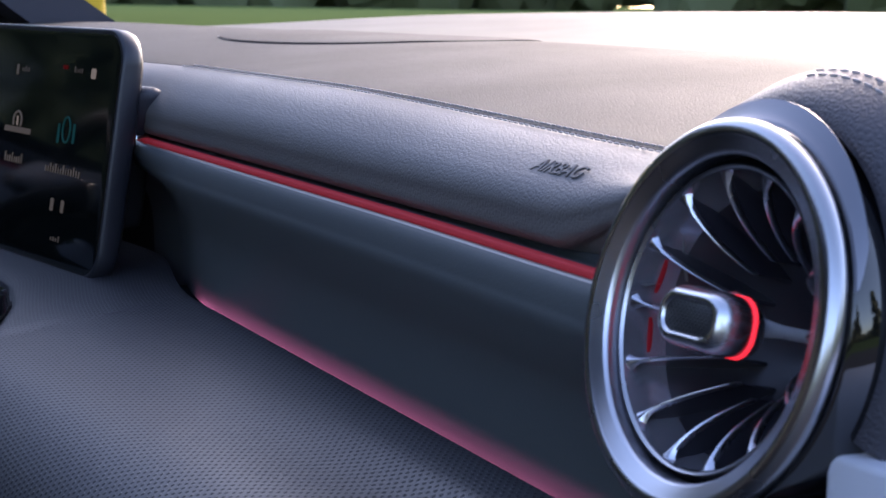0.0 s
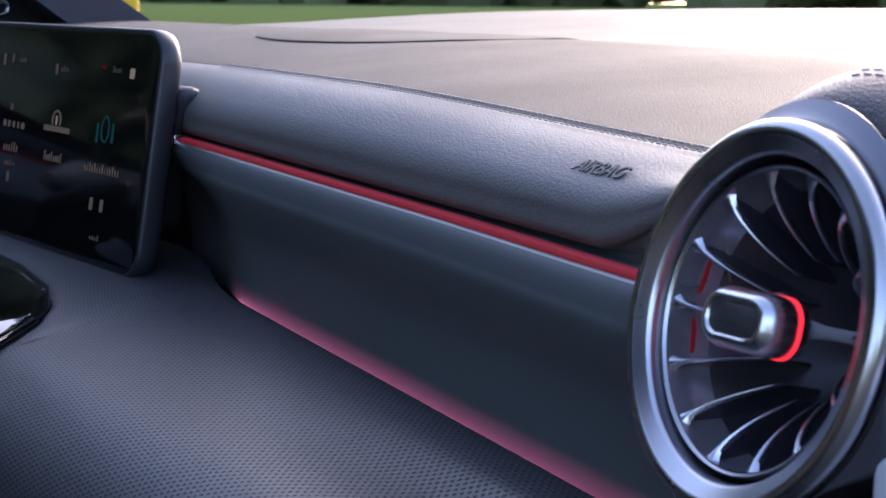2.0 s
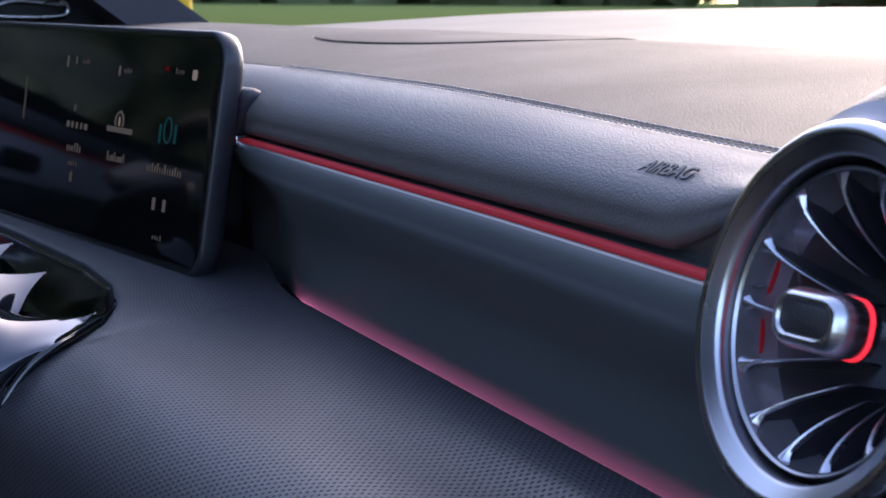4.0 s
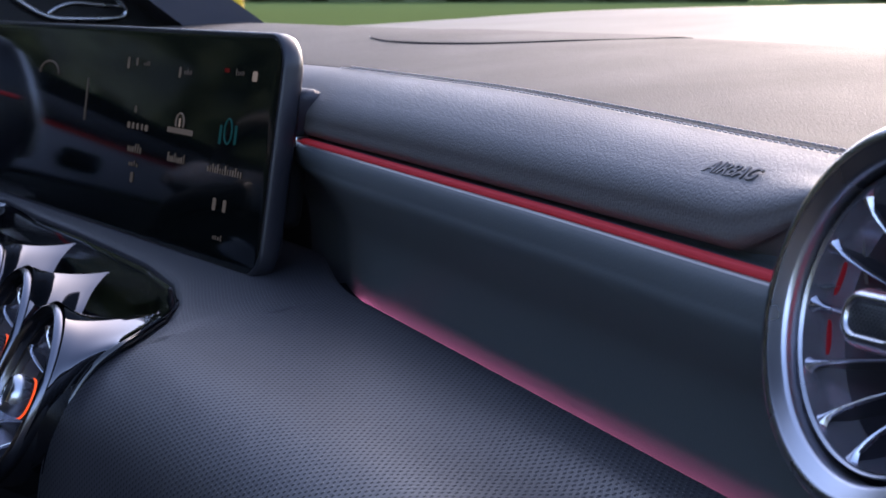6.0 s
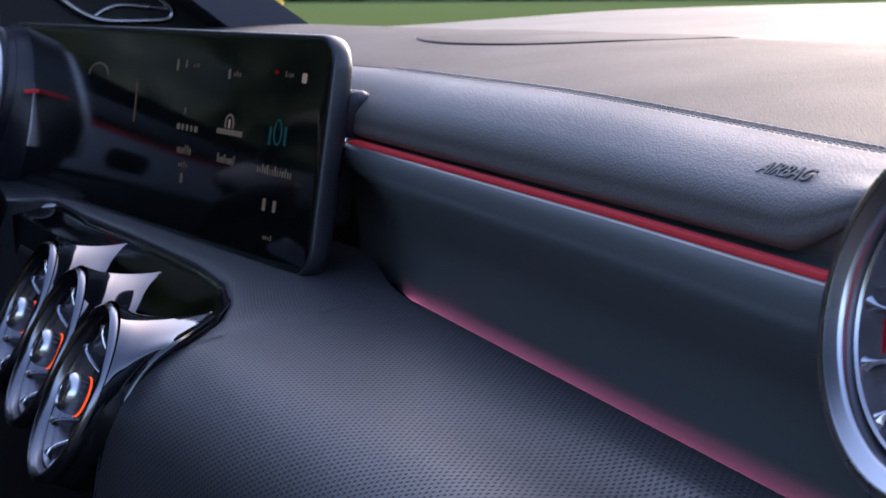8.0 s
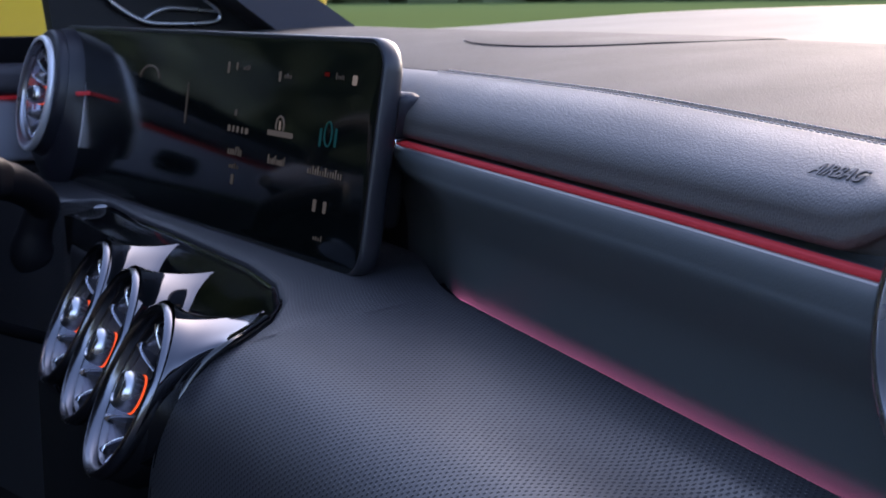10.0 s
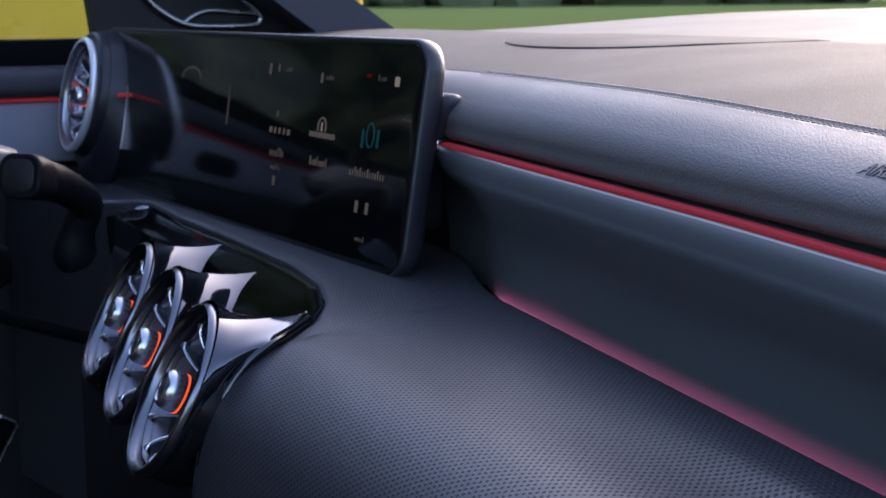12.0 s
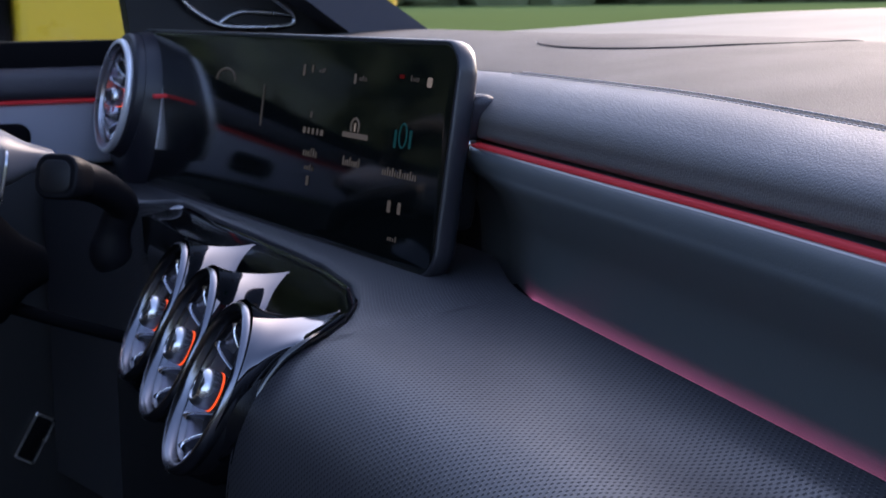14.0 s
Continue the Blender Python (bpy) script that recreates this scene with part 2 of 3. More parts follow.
        rows.append(row), uv.append(line)
    bm = bmesh.new()
    sheet(bm, rows, uv=uv)
    return bm


SEAM = 0.040   # how far the seam lies ahead of the trim line


def seam_z(x):
    """The height of the seam where the roll meets the dash top."""
    return 0.0434 - 0.0088 * ease(0.24, 0.66, x)


def seam_lift(x):
    """The seam behind the roll runs down a little towards the passenger's vent."""
    return seam_z(x) - 0.0447


def droop(x):
    return 0.0012 * ease(0.40, 0.59, x)


TUCK = 0.033


def run(profile, xs, smooth=4, tuck=0.0):
    """A surface that carries one profile along the trim line; tuck draws its lower part forward behind the display."""
    def at(x):
        return [(strip_y(x) + a + tuck * (1 - ease(-0.03, 0.175, x)) * ease(0.003, 0.042, -b), b - droop(x) * (-0.04 < b < 0.0005)) for a, b in profile]
    return rows_along(at, xs, smooth)


UNDER = [(0.0160, -0.0001), (0.0105, 0.0001), (0.0058, 0.0013), (0.0022, 0.0048)]


def arch_line(slopes, steps=9, fine=20):
    """A line from (0, 0) to (1, 1) whose slope eases through the given degrees."""
    x = y = 0.0
    pts = [(x, y)]
    for i in range(steps * fine):
        u = (i + 0.5) / (steps * fine)
        for (a, p), (b, q) in zip(slopes, slopes[1:]):
            if a <= u <= b:
                g = radians(p + (q - p) * (u - a) / (b - a))
        x, y = x + math.cos(g), y + math.sin(g)
        if (i + 1) % fine == 0:
            pts.append((x, y))
    return [(a / x, b / y) for a, b in pts]


# the roll's face: tightly rounded at its foot, then an even slope that flattens towards the seam
ARCH = arch_line(((0, 105), (0.15, 78), (0.35, 52), (0.6, 38), (0.85, 22), (1, 12)))


def roll_profile(x):
    """The padded roll, rounded up to the seam: it thins out, and its underside lifts, towards both ends."""
    k = min(1.0, max(0.0, (0.588 - x) / 0.045)) ** 0.5 * min(1.0, max(0.0, (x + 0.12) / 0.04)) ** 0.5
    e = strip_y(x)
    arch = [(0.0014 + (SEAM - 0.0014) * u, 0.0105 + (seam_z(x) - 0.0105) * v) for u, v in ARCH]
    arch.append((SEAM + 0.0008, seam_z(x) - 0.0008))
    out = []
    for i, (a, b) in enumerate(UNDER + arch):
        lift = (1 - k) * max(0.0, 0.030 - b) * (0 if i == 0 else 1)
        slim = 0 if i == 0 else 1 - ease(0.008, 0.022, a)
        out.append((e + a + (1 - k) * (0.010 - a) * slim, b + lift - (droop(x) if i == 0 else 0.0)))
    return out


xs = across(-0.12, 0.128, 40) + across(0.135, 0.54, 40) + across(0.544, 0.588, 20) + [0.596, 0.606]
upper = part("upper_pad", rows_along(roll_profile, xs, 5), LIT_LEATHER, dash, "grained black leather roll with its sheen put into a lighter colour")
part("recess", run([(0.024, 0.028), (0.019, 0.022), (0.0168, 0.010), (0.0140, -0.0004), (0.0060, -0.0009), (0.0022, -0.0012)], across(-0.04, 0.60, 26), 3), TRIM, dash)
TOP_EDGE = [(SEAM + 0.0006, 0.0440), (SEAM + 0.0011, 0.0426), (SEAM + 0.0016, 0.0418), (SEAM + 0.0021, 0.0428), (SEAM + 0.0027, 0.0444), (SEAM + 0.0040, 0.0450), (SEAM + 0.010, 0.0460), (0.07, 0.0482), (0.12, 0.053), (0.21, 0.0595), (0.30, 0.061), (0.40, 0.055), (0.48, 0.040)]
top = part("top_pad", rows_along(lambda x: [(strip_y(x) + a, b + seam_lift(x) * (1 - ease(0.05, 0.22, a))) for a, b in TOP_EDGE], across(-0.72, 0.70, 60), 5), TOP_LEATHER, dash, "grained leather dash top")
part("light_strip", run([(0.0040, -0.0006), (0.0010, -0.0007), (0.000, -0.0012), (0.000, -0.0034), (0.0010, -0.0039), (0.0030, -0.0039)], across(0.050, 0.589, 44), 2), RED, dash, "thin red ambient light strip")
bm = bmesh.new()
block(bm, 0.044, 0.0525, 0.0835, 0.094, -0.0062, 0.0012, 0.0012)
part("end_cap", bm, CHROME, dash, "small bright end cap of the light strip")
part("trim_edge", run([(0.003, -0.0038), (0.0002, -0.0038), (-0.0006, -0.0039), (-0.0012, -0.0042), (-0.0018, -0.0047)], across(-0.03, 0.588, 52), 4), EDGE_SHINE, dash, "upper edge of the trim panel with its highlight put into a pale colour")
part("trim_panel", run([(-0.0018, -0.0047), (-0.0034, -0.0061), (-0.0050, -0.0084), (-0.0062, -0.0115), (-0.0071, -0.0160), (-0.0076, -0.0218), (-0.0024, -0.034), (0.0050, -0.050), (0.0084, -0.066), (0.0092, -0.083), (0.0090, -0.102), (0.009, -0.110)], across(-0.03, 0.20, 40) + across(0.206, 0.585, 36), 5, TUCK), TRIM, dash, "matt graphite trim panel")
part("trim_corner", run([(0.0088, -0.0705), (0.0092, -0.083), (0.0090, -0.102), (0.009, -0.110)], across(0.585, 0.66, 10), 3), TRIM, dash)
part("back_panel", rows_along(lambda x: [(0.117, 0.026), (0.138, 0.0), (0.142, -0.105)], across(-0.70, 0.07, 8), 2), PLASTIC, dash)
part("glow_baffle", run([(-0.0041, -0.0918), (0.0050, -0.0918), (0.0050, -0.0924)], across(0.09, 0.66, 60), 1, TUCK), VOID, dash)
part("lower_light_strip", run([(0.0006, -0.0985), (0.0014, -0.0986), (0.0014, -0.1025), (0.0006, -0.1026)], across(0.105, 0.63, 60), 1, TUCK), PINK, dash, "hidden pink ambient light strip")


def lip_y(x):
    """The rear edge of the shelf: the rim of the gloss black centre panel, then the driver's side."""
    pts = ((-0.70, -0.066), (-0.60, -0.044), (-0.50, -0.022), (-0.475, -0.014), (-0.462, -0.004), (-0.452, 0.010), (-0.440, 0.018), (-0.42, 0.019), (-0.32, 0.015), (-0.22, 0.017), (-0.13, 0.0165), (-0.05, 0.0150), (0.03, 0.0050), (0.09, -0.0150), (0.125, -0.0365), (0.148, -0.0600), (0.158, -0.075))
    for (a, p), (b, q) in zip(pts, pts[1:]):
        if x <= b:
            return p + (q - p) * (x - a) / (b - a)
    return pts[-1][1]


def shelf_z(e, y):
    pts = ((-0.095, -0.1165), (-0.065, -0.1010), (-0.02, -0.0940), (e - 0.025, -0.0868), (e, -0.0850))
    for (a, p), (b, q) in zip(pts, pts[1:]):
        if y <= b:
            return p + (q - p) * (y - a) / (b - a)
    return -0.085


def lower_profile(x):
    """The soft lower dash: a shelf that rolls over towards the knees, cut back round the centre vents."""
    e = strip_y(x)
    if x < 0.157:
        edge = lip_y(x)
        back = [(edge + d, shelf_z(e, edge + d) - drop) for d, drop in ((0.030, 0), (0.010, 0), (0.003, 0.0012), (0.0006, 0.004))] + [(edge, -0.106), (edge, -0.20), (edge, -0.42)]
    else:
        back = [(-0.02, -0.0940), (-0.065, -0.1010), (-0.095, -0.1165), (-0.114, -0.143), (-0.124, -0.19), (-0.124, -0.28), (-0.09, -0.42)]
    g = TUCK * (1 - ease(-0.03, 0.175, x))
    return [(e + g - 0.004, -0.110), (e + g - 0.0042, -0.0885), (e + g - 0.0075, -0.0848), (e - 0.025, -0.0868)] + back


part("lower_pad", rows_along(lower_profile, across(-0.70, -0.48, 12) + across(-0.475, -0.435, 10) + across(-0.43, 0.12, 48) + across(0.125, 0.1568, 14) + across(0.1572, 0.66, 60), 7), PERFORATED, dash, "perforated blue-grey soft lower dash")
bm = bmesh.new()
block(bm, -0.158, 0.158, -0.115, -0.045, -0.45, -0.178, 0.008, 3)
part("stack_panel", bm, GLOSS, dash, "gloss black panel beneath the centre vents")
bm = bmesh.new()
block(bm, -0.44, -0.161, -0.020, 0.012, -0.45, -0.125, 0.012, 3)
part("knee_panel", bm, PLASTIC, dash, "dark plastic knee panel")


TOP = [(0.0265, 0.0430), (0.06, 0.0475), (0.12, 0.053), (0.21, 0.0595), (0.30, 0.061), (0.40, 0.055), (0.48, 0.040)]


def top_z(x, y):
    d = y - strip_y(x)
    for (a, za), (b, zb) in zip(TOP, TOP[1:]):
        if d <= b:
            return za + (zb - za) * (d - a) / (b - a)
    return TOP[-1][1]


bm = bmesh.new()
oval = [(0.172 * math.cos(a), 0.115 * math.sin(a)) for a in [2 * math.pi * k / 64 for k in range(64)]]
SX, SY = -0.090, 0.357
vs = sheet(bm, [[(SX + x * f, SY + y * f, top_z(SX + x * f, SY + y * f) + z) for x, y in oval] for f, z in ((0.97, -0.004), (0.97, 0.0012), (0.955, 0.0015), (0.8, 0.0018), (0.6, 0.0018), (0.4, 0.0018), (0.2, 0.0018), (0.02, 0.0018))], closed=True)
bm.faces.new(vs[-1])
part("speaker_cover", bm, TOP_LEATHER, dash, "flat oval speaker cover")
bm = bmesh.new()
sheet(bm, [[(SX + x * f, SY + y * f, top_z(SX + x * f, SY + y * f) + z) for x, y in oval] for f, z in ((0.966, 0.0004), (0.974, 0.0005), (0.979, 0.0005), (0.984, -0.001))], closed=True)
part("speaker_gap", bm, PLASTIC, dash, "dark gap round the speaker cover")


def capsule(bm, a, b, r, n=6):
    a, b = Vector(a), Vector(b)
    m = (a + b) / 2
    tube(bm, [a, a.lerp(m, 0.3) + Vector((0, 0, r * 0.5)), b.lerp(m, 0.3) + Vector((0, 0, r * 0.5)), b], [r * 0.5, r, r, r * 0.5], n)


bm = bmesh.new()
for off, h in ((SEAM - 0.0026, 0.0449), (SEAM + 0.0056, 0.0454)):
    x = 0.030
    while x < 0.606:
        capsule(bm, (x, strip_y(x) + off, h + seam_lift(x)), (x + 0.0033, strip_y(x + 0.0033) + off, h + seam_lift(x + 0.0033)), 0.00045)
        x += 0.0043
tagged(part("stitching", bm, THREAD, top, "two rows of grey stitches"), kind="stuff")

# raised lettering on the leather roll
font = bpy.data.curves.new("lettering", "FONT")
font.body, font.size, font.extrude, font.shear, font.align_x = "AIRBAG", 0.0092, 0.0003, 0.3, "CENTER"
font.bevel_depth, font.space_character = 0.00012, 1.02
holder = bpy.data.objects.new("lettering", font)
me = bpy.data.meshes.new_from_object(holder)
me.materials.append(LETTER)
letters = new("lettering", me)
letters.parent = upper
letters.matrix_basis = pose(0.5298, 0.0349, 0.0264, 36, 0, -8)
letters["label"] = "raised black letters"
bpy.data.objects.remove(holder)


# ---------- round turbine vents ----------
def barrel_shell(k, r0, h0, swell, flare, sag, depth):
    """The vent's outer barrel; it may widen, and hang lower, towards the back."""
    rows, s = [], min(1.0, depth / 0.075)
    for r, h, u in ((0.0, 0.0, 0), (0.58, -0.0002, 0), (0.84, -0.0012, 0), (0.94, -0.0036, 0), (0.98, -0.010, 0.06), (1.0, -0.020 * s, 0.25), (1.0, -0.032 * s, 0.5), (1.0, -0.045 * s, 0.78), (1.0, -0.062 * s, 1.0), (1.0, -depth, 1.0)):
        row = []
        for i in range(96):
            a = 2 * math.pi * i / 96
            q = (r0 + r * (0.0014 + swell * (0.5 + 0.5 * math.cos(a - radians(52)))) + flare * u + sag * u * max(0.0, -math.sin(a)) ** 1.5) * k
            row.append((q * math.cos(a), q * math.sin(a), (h0 + h) * k))
        rows.append(row)
    bm = bmesh.new()
    sheet(bm, rows, closed=True)
    return bm


def ring_mirror_arc(barrel, k, flare, sag, depth):
    """A bright arc at the barrel's rear edge: the ring's reflection, built as shape."""
    def at(deg, u, h):
        a = radians(deg)
        q = (0.0574 + 0.0024 + 0.0092 * (0.5 + 0.5 * math.cos(a - radians(52))) + flare * u + sag * u * max(0.0, -math.sin(a)) ** 1.5) * k
        return (q * math.cos(a), q * math.sin(a), h)
    bm = bmesh.new()
    tube(bm, [at(d, 1.0, 0.0025 - depth) for d in range(-32, 62, 4)], [0.0006 + 0.0022 * math.sin(math.pi * (i + 0.5) / 24) ** 0.5 for i in range(24)], 8)
    part("ring_reflection", bm, LIT_SATIN, barrel, "bright arc standing in for the ring's reflection in the display")


def turbine_vent(name, m, R, ring_mat, light, label, blades=14, round_knob=False, barrel=0.10, flare=0.0, sag=0.0):
    k = R / 0.056
    t = thing(name, m, label, "air vent", "turbine air vents")
    P = lambda pts: [(r * k, h * k) for r, h in pts]
    if round_knob:
        part("outer_ring", revolve(P([(0.0545, -0.010), (0.056, -0.008), (0.0562, -0.003), (0.0552, -0.0006), (0.0538, 0.0), (0.0505, -0.0016), (0.0490, -0.004), (0.0485, -0.012)])), ring_mat, t, "dark satin metal ring")
        part("gap_ring", revolve(P([(0.0487, -0.012), (0.0487, -0.009), (0.0470, -0.009)])), VOID, t)
        part("inner_rim", revolve(P([(0.0475, -0.011), (0.0472, -0.0075), (0.0464, -0.0068), (0.0455, -0.0075), (0.0448, -0.013)])), RING_DARK, t)
        r1 = 0.0448
    else:
        part("outer_ring", revolve(P([(0.0572, -0.0062), (0.0587, -0.0052), (0.0595, -0.0032), (0.0592, -0.0010), (0.0579, 0.0006), (0.0558, 0.0013), (0.0549, 0.0012), (0.0542, 0.0008)]), 128), ring_mat, t, "brushed satin metal ring")
        part("bevel", revolve(P([(0.0542, 0.0008), (0.0536, 0.0004), (0.0500, -0.0012), (0.0492, -0.0018), (0.0487, -0.0030), (0.0486, -0.012)]), 128), BEVEL, t, "darker satin metal inner bevel")
        part("gap_ring", revolve(P([(0.0487, -0.012), (0.0487, -0.0090), (0.0456, -0.0090)])), VOID, t)
        part("inner_rim", revolve(P([(0.0467, -0.011), (0.0465, -0.0058), (0.0460, -0.0050), (0.0454, -0.0054), (0.0449, -0.0066)])), SATIN, t)
        r1 = 0.0448
    part("wall", revolve(P([(r1, -0.0115 if round_knob else -0.0060), (r1 - 0.0004, -0.0120), (r1 - 0.0013, -0.0150), (r1 - 0.0034, -0.0200)])), DUSK if round_knob else SMOKED, t, "smoky translucent-looking inner wall")
    part("bowl", revolve(P([(r1 - 0.0034, -0.0200), (r1 - 0.0075, -0.0260), (r1 - 0.0125, -0.0340), (0.026, -0.042), (0.012, -0.052), (0.002, -0.056)])), FIN, t, "glossy bowl with the shade of its depth put into a dark colour")
    if round_knob:
        part("barrel", revolve(P([(0.0540, -0.009), (0.0540, -0.030), (0.0520, -0.032)])), GLOSS, t, "gloss black barrel")
    elif sag:
        ring_mirror_arc(part("barrel", barrel_shell(k, 0.0574, -0.0060, 0.0092, flare, sag, barrel / k), SHELL, t, "dark blue-black barrel"), k, flare, sag, barrel)
    else:
        part("barrel", revolve(P([(0.0560, -0.0064), (0.0588, -0.0068), (0.0592, -0.0080), (0.0594, -0.0240), (0.0560, -0.034)]), 128), GLOSS, t, "gloss black barrel")
        rows = []
        for f, r, h in ((0, 0.0590, -0.0066), (0, 0.0600, -0.0068), (0.06, 0.0602, -0.0074), (0.35, 0.0603, -0.0086), (0.65, 0.0603, -0.0095), (0.94, 0.0602, -0.0103), (1, 0.0598, -0.0108), (1, 0.0580, -0.0110)):
            a0 = 18 + 13 * f
            row = []
            for i in range(81):
                a = radians(a0 + (176 - a0) * i / 80)
                q = (r + 0.0072 * f * max(0.0, math.sin(a)) ** 2.2) * k
                row.append((q * math.cos(a), q * math.sin(a), h * k))
            rows.append(row)
        bm = bmesh.new()
        sheet(bm, rows)
        part("collar", bm, COLLAR, t, "satin metal collar behind the ring")
    bm = bmesh.new()
    rows, fins = [], []
    for i in range(17):
        u = i / 16
        r = r1 + 0.0003 - (r1 - 0.0215) * u
        a = radians(5) * u ** 1.6
        h = -0.0066 - 0.008 * u - 0.014 * u ** 2.2
        w = 0.00048 + 0.0021 * (1 - u) ** 12 + 0.0007 * (1 - u) ** 3
        c, s = math.cos(a), math.sin(a)
        row = []
        for dw, dh in ((-0.0004, -0.0030), (-w, -0.0011 - w * 0.35), (-w * 0.55, -0.0003), (0.0, 0.0), (w * 0.55, -0.0003), (w, -0.0011 - w * 0.35), (0.0004, -0.0030)):
            row.append(((r * c - dw * s) * k, (r * s + dw * c) * k, (h + dh) * k))
        rows.append(row)
        fins.append([((r * c - dw * s) * k, (r * s + dw * c) * k, (h + dh) * k) for dw, dh in ((-0.0003, -0.0024), (0.0003, -0.0024), (0.0007, -0.020), (-0.0007, -0.020))])
    vs = sheet(bm, rows, closed=True)
    bm.faces.new(vs[0]), bm.faces.new(vs[-1])
    first = part("vane", bm, VANE, t, "curved chromed vane")
    turn0 = 20 if round_knob else 3.6
    first.matrix_basis = pose(0, 0, 0, 0, 0, turn0)
    bm = bmesh.new()
    vs = sheet(bm, fins, closed=True)
    bm.faces.new(vs[0]), bm.faces.new(vs[-1])
    fin = part("fin", bm, FIN, first, "smoked fin behind a vane")
    for i in range(1, blades):
        o = new("vane", first.data)
        o.parent = t
        o.matrix_basis = pose(0, 0, 0, 0, 0, turn0 + 360 * i / blades)
        o["label"] = "curved chromed vane"
        tagged(new("fin", fin.data), "smoked fin behind a vane").parent = o
    for i in () if round_knob else (6, 7):
        half = 0.0058
        bm = bmesh.new()
        block(bm, (r1 - 0.0018) * k, (r1 - 0.0010) * k, -half * k, half * k, -0.0162 * k, -0.0143 * k, 0.0003 * k)
        bar = part("red_glint", bm, RED_GLINT, t, "faint red glint on the wall drawn as a glowing bar")
        bar.matrix_basis = pose(0, 0, 0, 0, 0, turn0 + 360 * (i + 0.5) / blades)
    S = lambda layers: [(i * k, z * k) for i, z in layers]
    kx, ky = (0.0, -0.001) if round_knob else (0.0, -0.0010)
    w, h, r = (0.0255, 0.0255, 0.0125) if round_knob else (0.0335, 0.0190, 0.0080)
    f = 0.003
    bm = bmesh.new()
    slab(bm, w * k, h * k, r * k, S([(0.0035, f - 0.019), (0.0012, f - 0.0165), (0.0006, f - 0.012), (0.0, f - 0.0075), (0.0003, f - 0.0045), (0.0011, f - 0.0020), (0.0024, f - 0.0004), (0.0036, f), (0.0043, f - 0.0004), (0.0048, f - 0.0016)]), 9)
    knob = part("knob", bm, KNOB, t, "chromed direction knob")
    knob.matrix_basis = pose(kx * k, ky * k, 0, 0, 0, 0 if round_knob else 3)
    e = 0.0066 if round_knob else 0.0095
    bm = bmesh.new()
    slab(bm, (w - e) * k, (h - e) * k, (r - e * 0.46) * k, S([(0.0, f - 0.003), (0.0, f - 0.0014), (0.0005, f - 0.0010)]), 9)
    part("knob_face", bm, MESH, knob, "black dotted mesh insert")
    bm = bmesh.new()
    slab(bm, (w + 0.0002) * k, (h + 0.0002) * k, (r + 0.0001) * k, S([(0.001, f - 0.0136), (0.0002, f - 0.0134), (0.0002, f - 0.0124), (0.001, f - 0.0122)]), 9)
    part("light_ring", bm, light, knob, "glowing ring round the knob")
    bm = revolve(P([(0.0092, -0.013), (0.0084, -0.0165), (0.0050, -0.0200), (0.0030, -0.025), (0.0021, -0.032), (0.0020, -0.042), (0.0026, -0.050)]), 40)
    part("stem", bm, PALE, t, "trumpet-shaped chromed stem")
    return t


A_IN, A_UP = 10.5, 13.4
pv = turbine_vent("air_vent", facing(0.6393, 0, Z0 - 0.0031, A_IN, A_UP), 0.0568, SATIN, RED_RING, "round turbine vent with red lit knob in the dashboard's end")
turbine_vent("air_vent", facing(-0.6368, -0.001, Z0 - 0.0004, -1.5, 11.5), 0.0572, LIT_SATIN, ORANGE, "round turbine vent with red lit knob beside the display", flare=0.006, sag=0.036, barrel=0.038)
CENTRE_VENTS = ((0.109, -0.122, -0.130), (-0.001, -0.109, -0.127), (-0.111, -0.098, -0.126))
for vx, vy, vz in CENTRE_VENTS:
    turbine_vent("air_vent", facing(vx, vy, Z0 + vz, 6.5, 27.3), 0.0545, RING_DARK, ORANGE, "round centre vent with orange lit ring in gloss black", 11, True, 0.09)

bm = bmesh.new()
block(bm, -0.5510, -0.5450, 0.022, 0.036, 0.0004, 0.0044, 0.0008)
part("light_strip", bm, RED, dash, "short red light strip beside the display")

# leather cowl round the passenger's vent, carried by the dashboard
bm = revolve([(0.0590, -0.0310), (0.0600, -0.0240), (0.0612, -0.0206), (0.0640, -0.0208), (0.0690, -0.0239), (0.0735, -0.0285), (0.0785, -0.0355), (0.0830, -0.047), (0.0860, -0.064), (0.0872, -0.09), (0.0872, -0.13)], 80, (-23, 165))
cowl = part("vent_cowl", bm, COWL_LEATHER, dash, "grained leather cowl behind the round vent")
cowl.matrix_basis = facing(0.636, 0, 0.001, A_IN, A_UP)
bm = bmesh.new()
for r, h in ((0.0760, -0.0320), (0.0783, -0.0354)):
    for i in range(34):
        a0, a1 = radians(-40 + i * 4.1), radians(-40 + i * 4.1 + 3.0)
        capsule(bm, (r * math.cos(a0), r * math.sin(a0), h), (r * math.cos(a1), r * math.sin(a1), h), 0.0004)
tagged(part("stitching", bm, THREAD, cowl, "two rows of grey stitches"), kind="stuff")
bm = bmesh.new()
block(bm, 0.691, 0.82, 0.0, 0.30, -0.5, -0.0322, 0.0022, 2)
part("end_panel", bm, PALE, dash, "light grey panel at the dashboard's end")
bm = bmesh.new()
block(bm, 0.578, 0.667, 0.042, 0.25, -0.5, -0.060, 0.006, 3)
part("side_filler", bm, TRIM, dash, "graphite filler beneath the vent")

# ---------- centre console top ----------
console = thing("console_panel", pose(0, 0, Z0), "gloss black panel between the centre vents and display", "console panel")
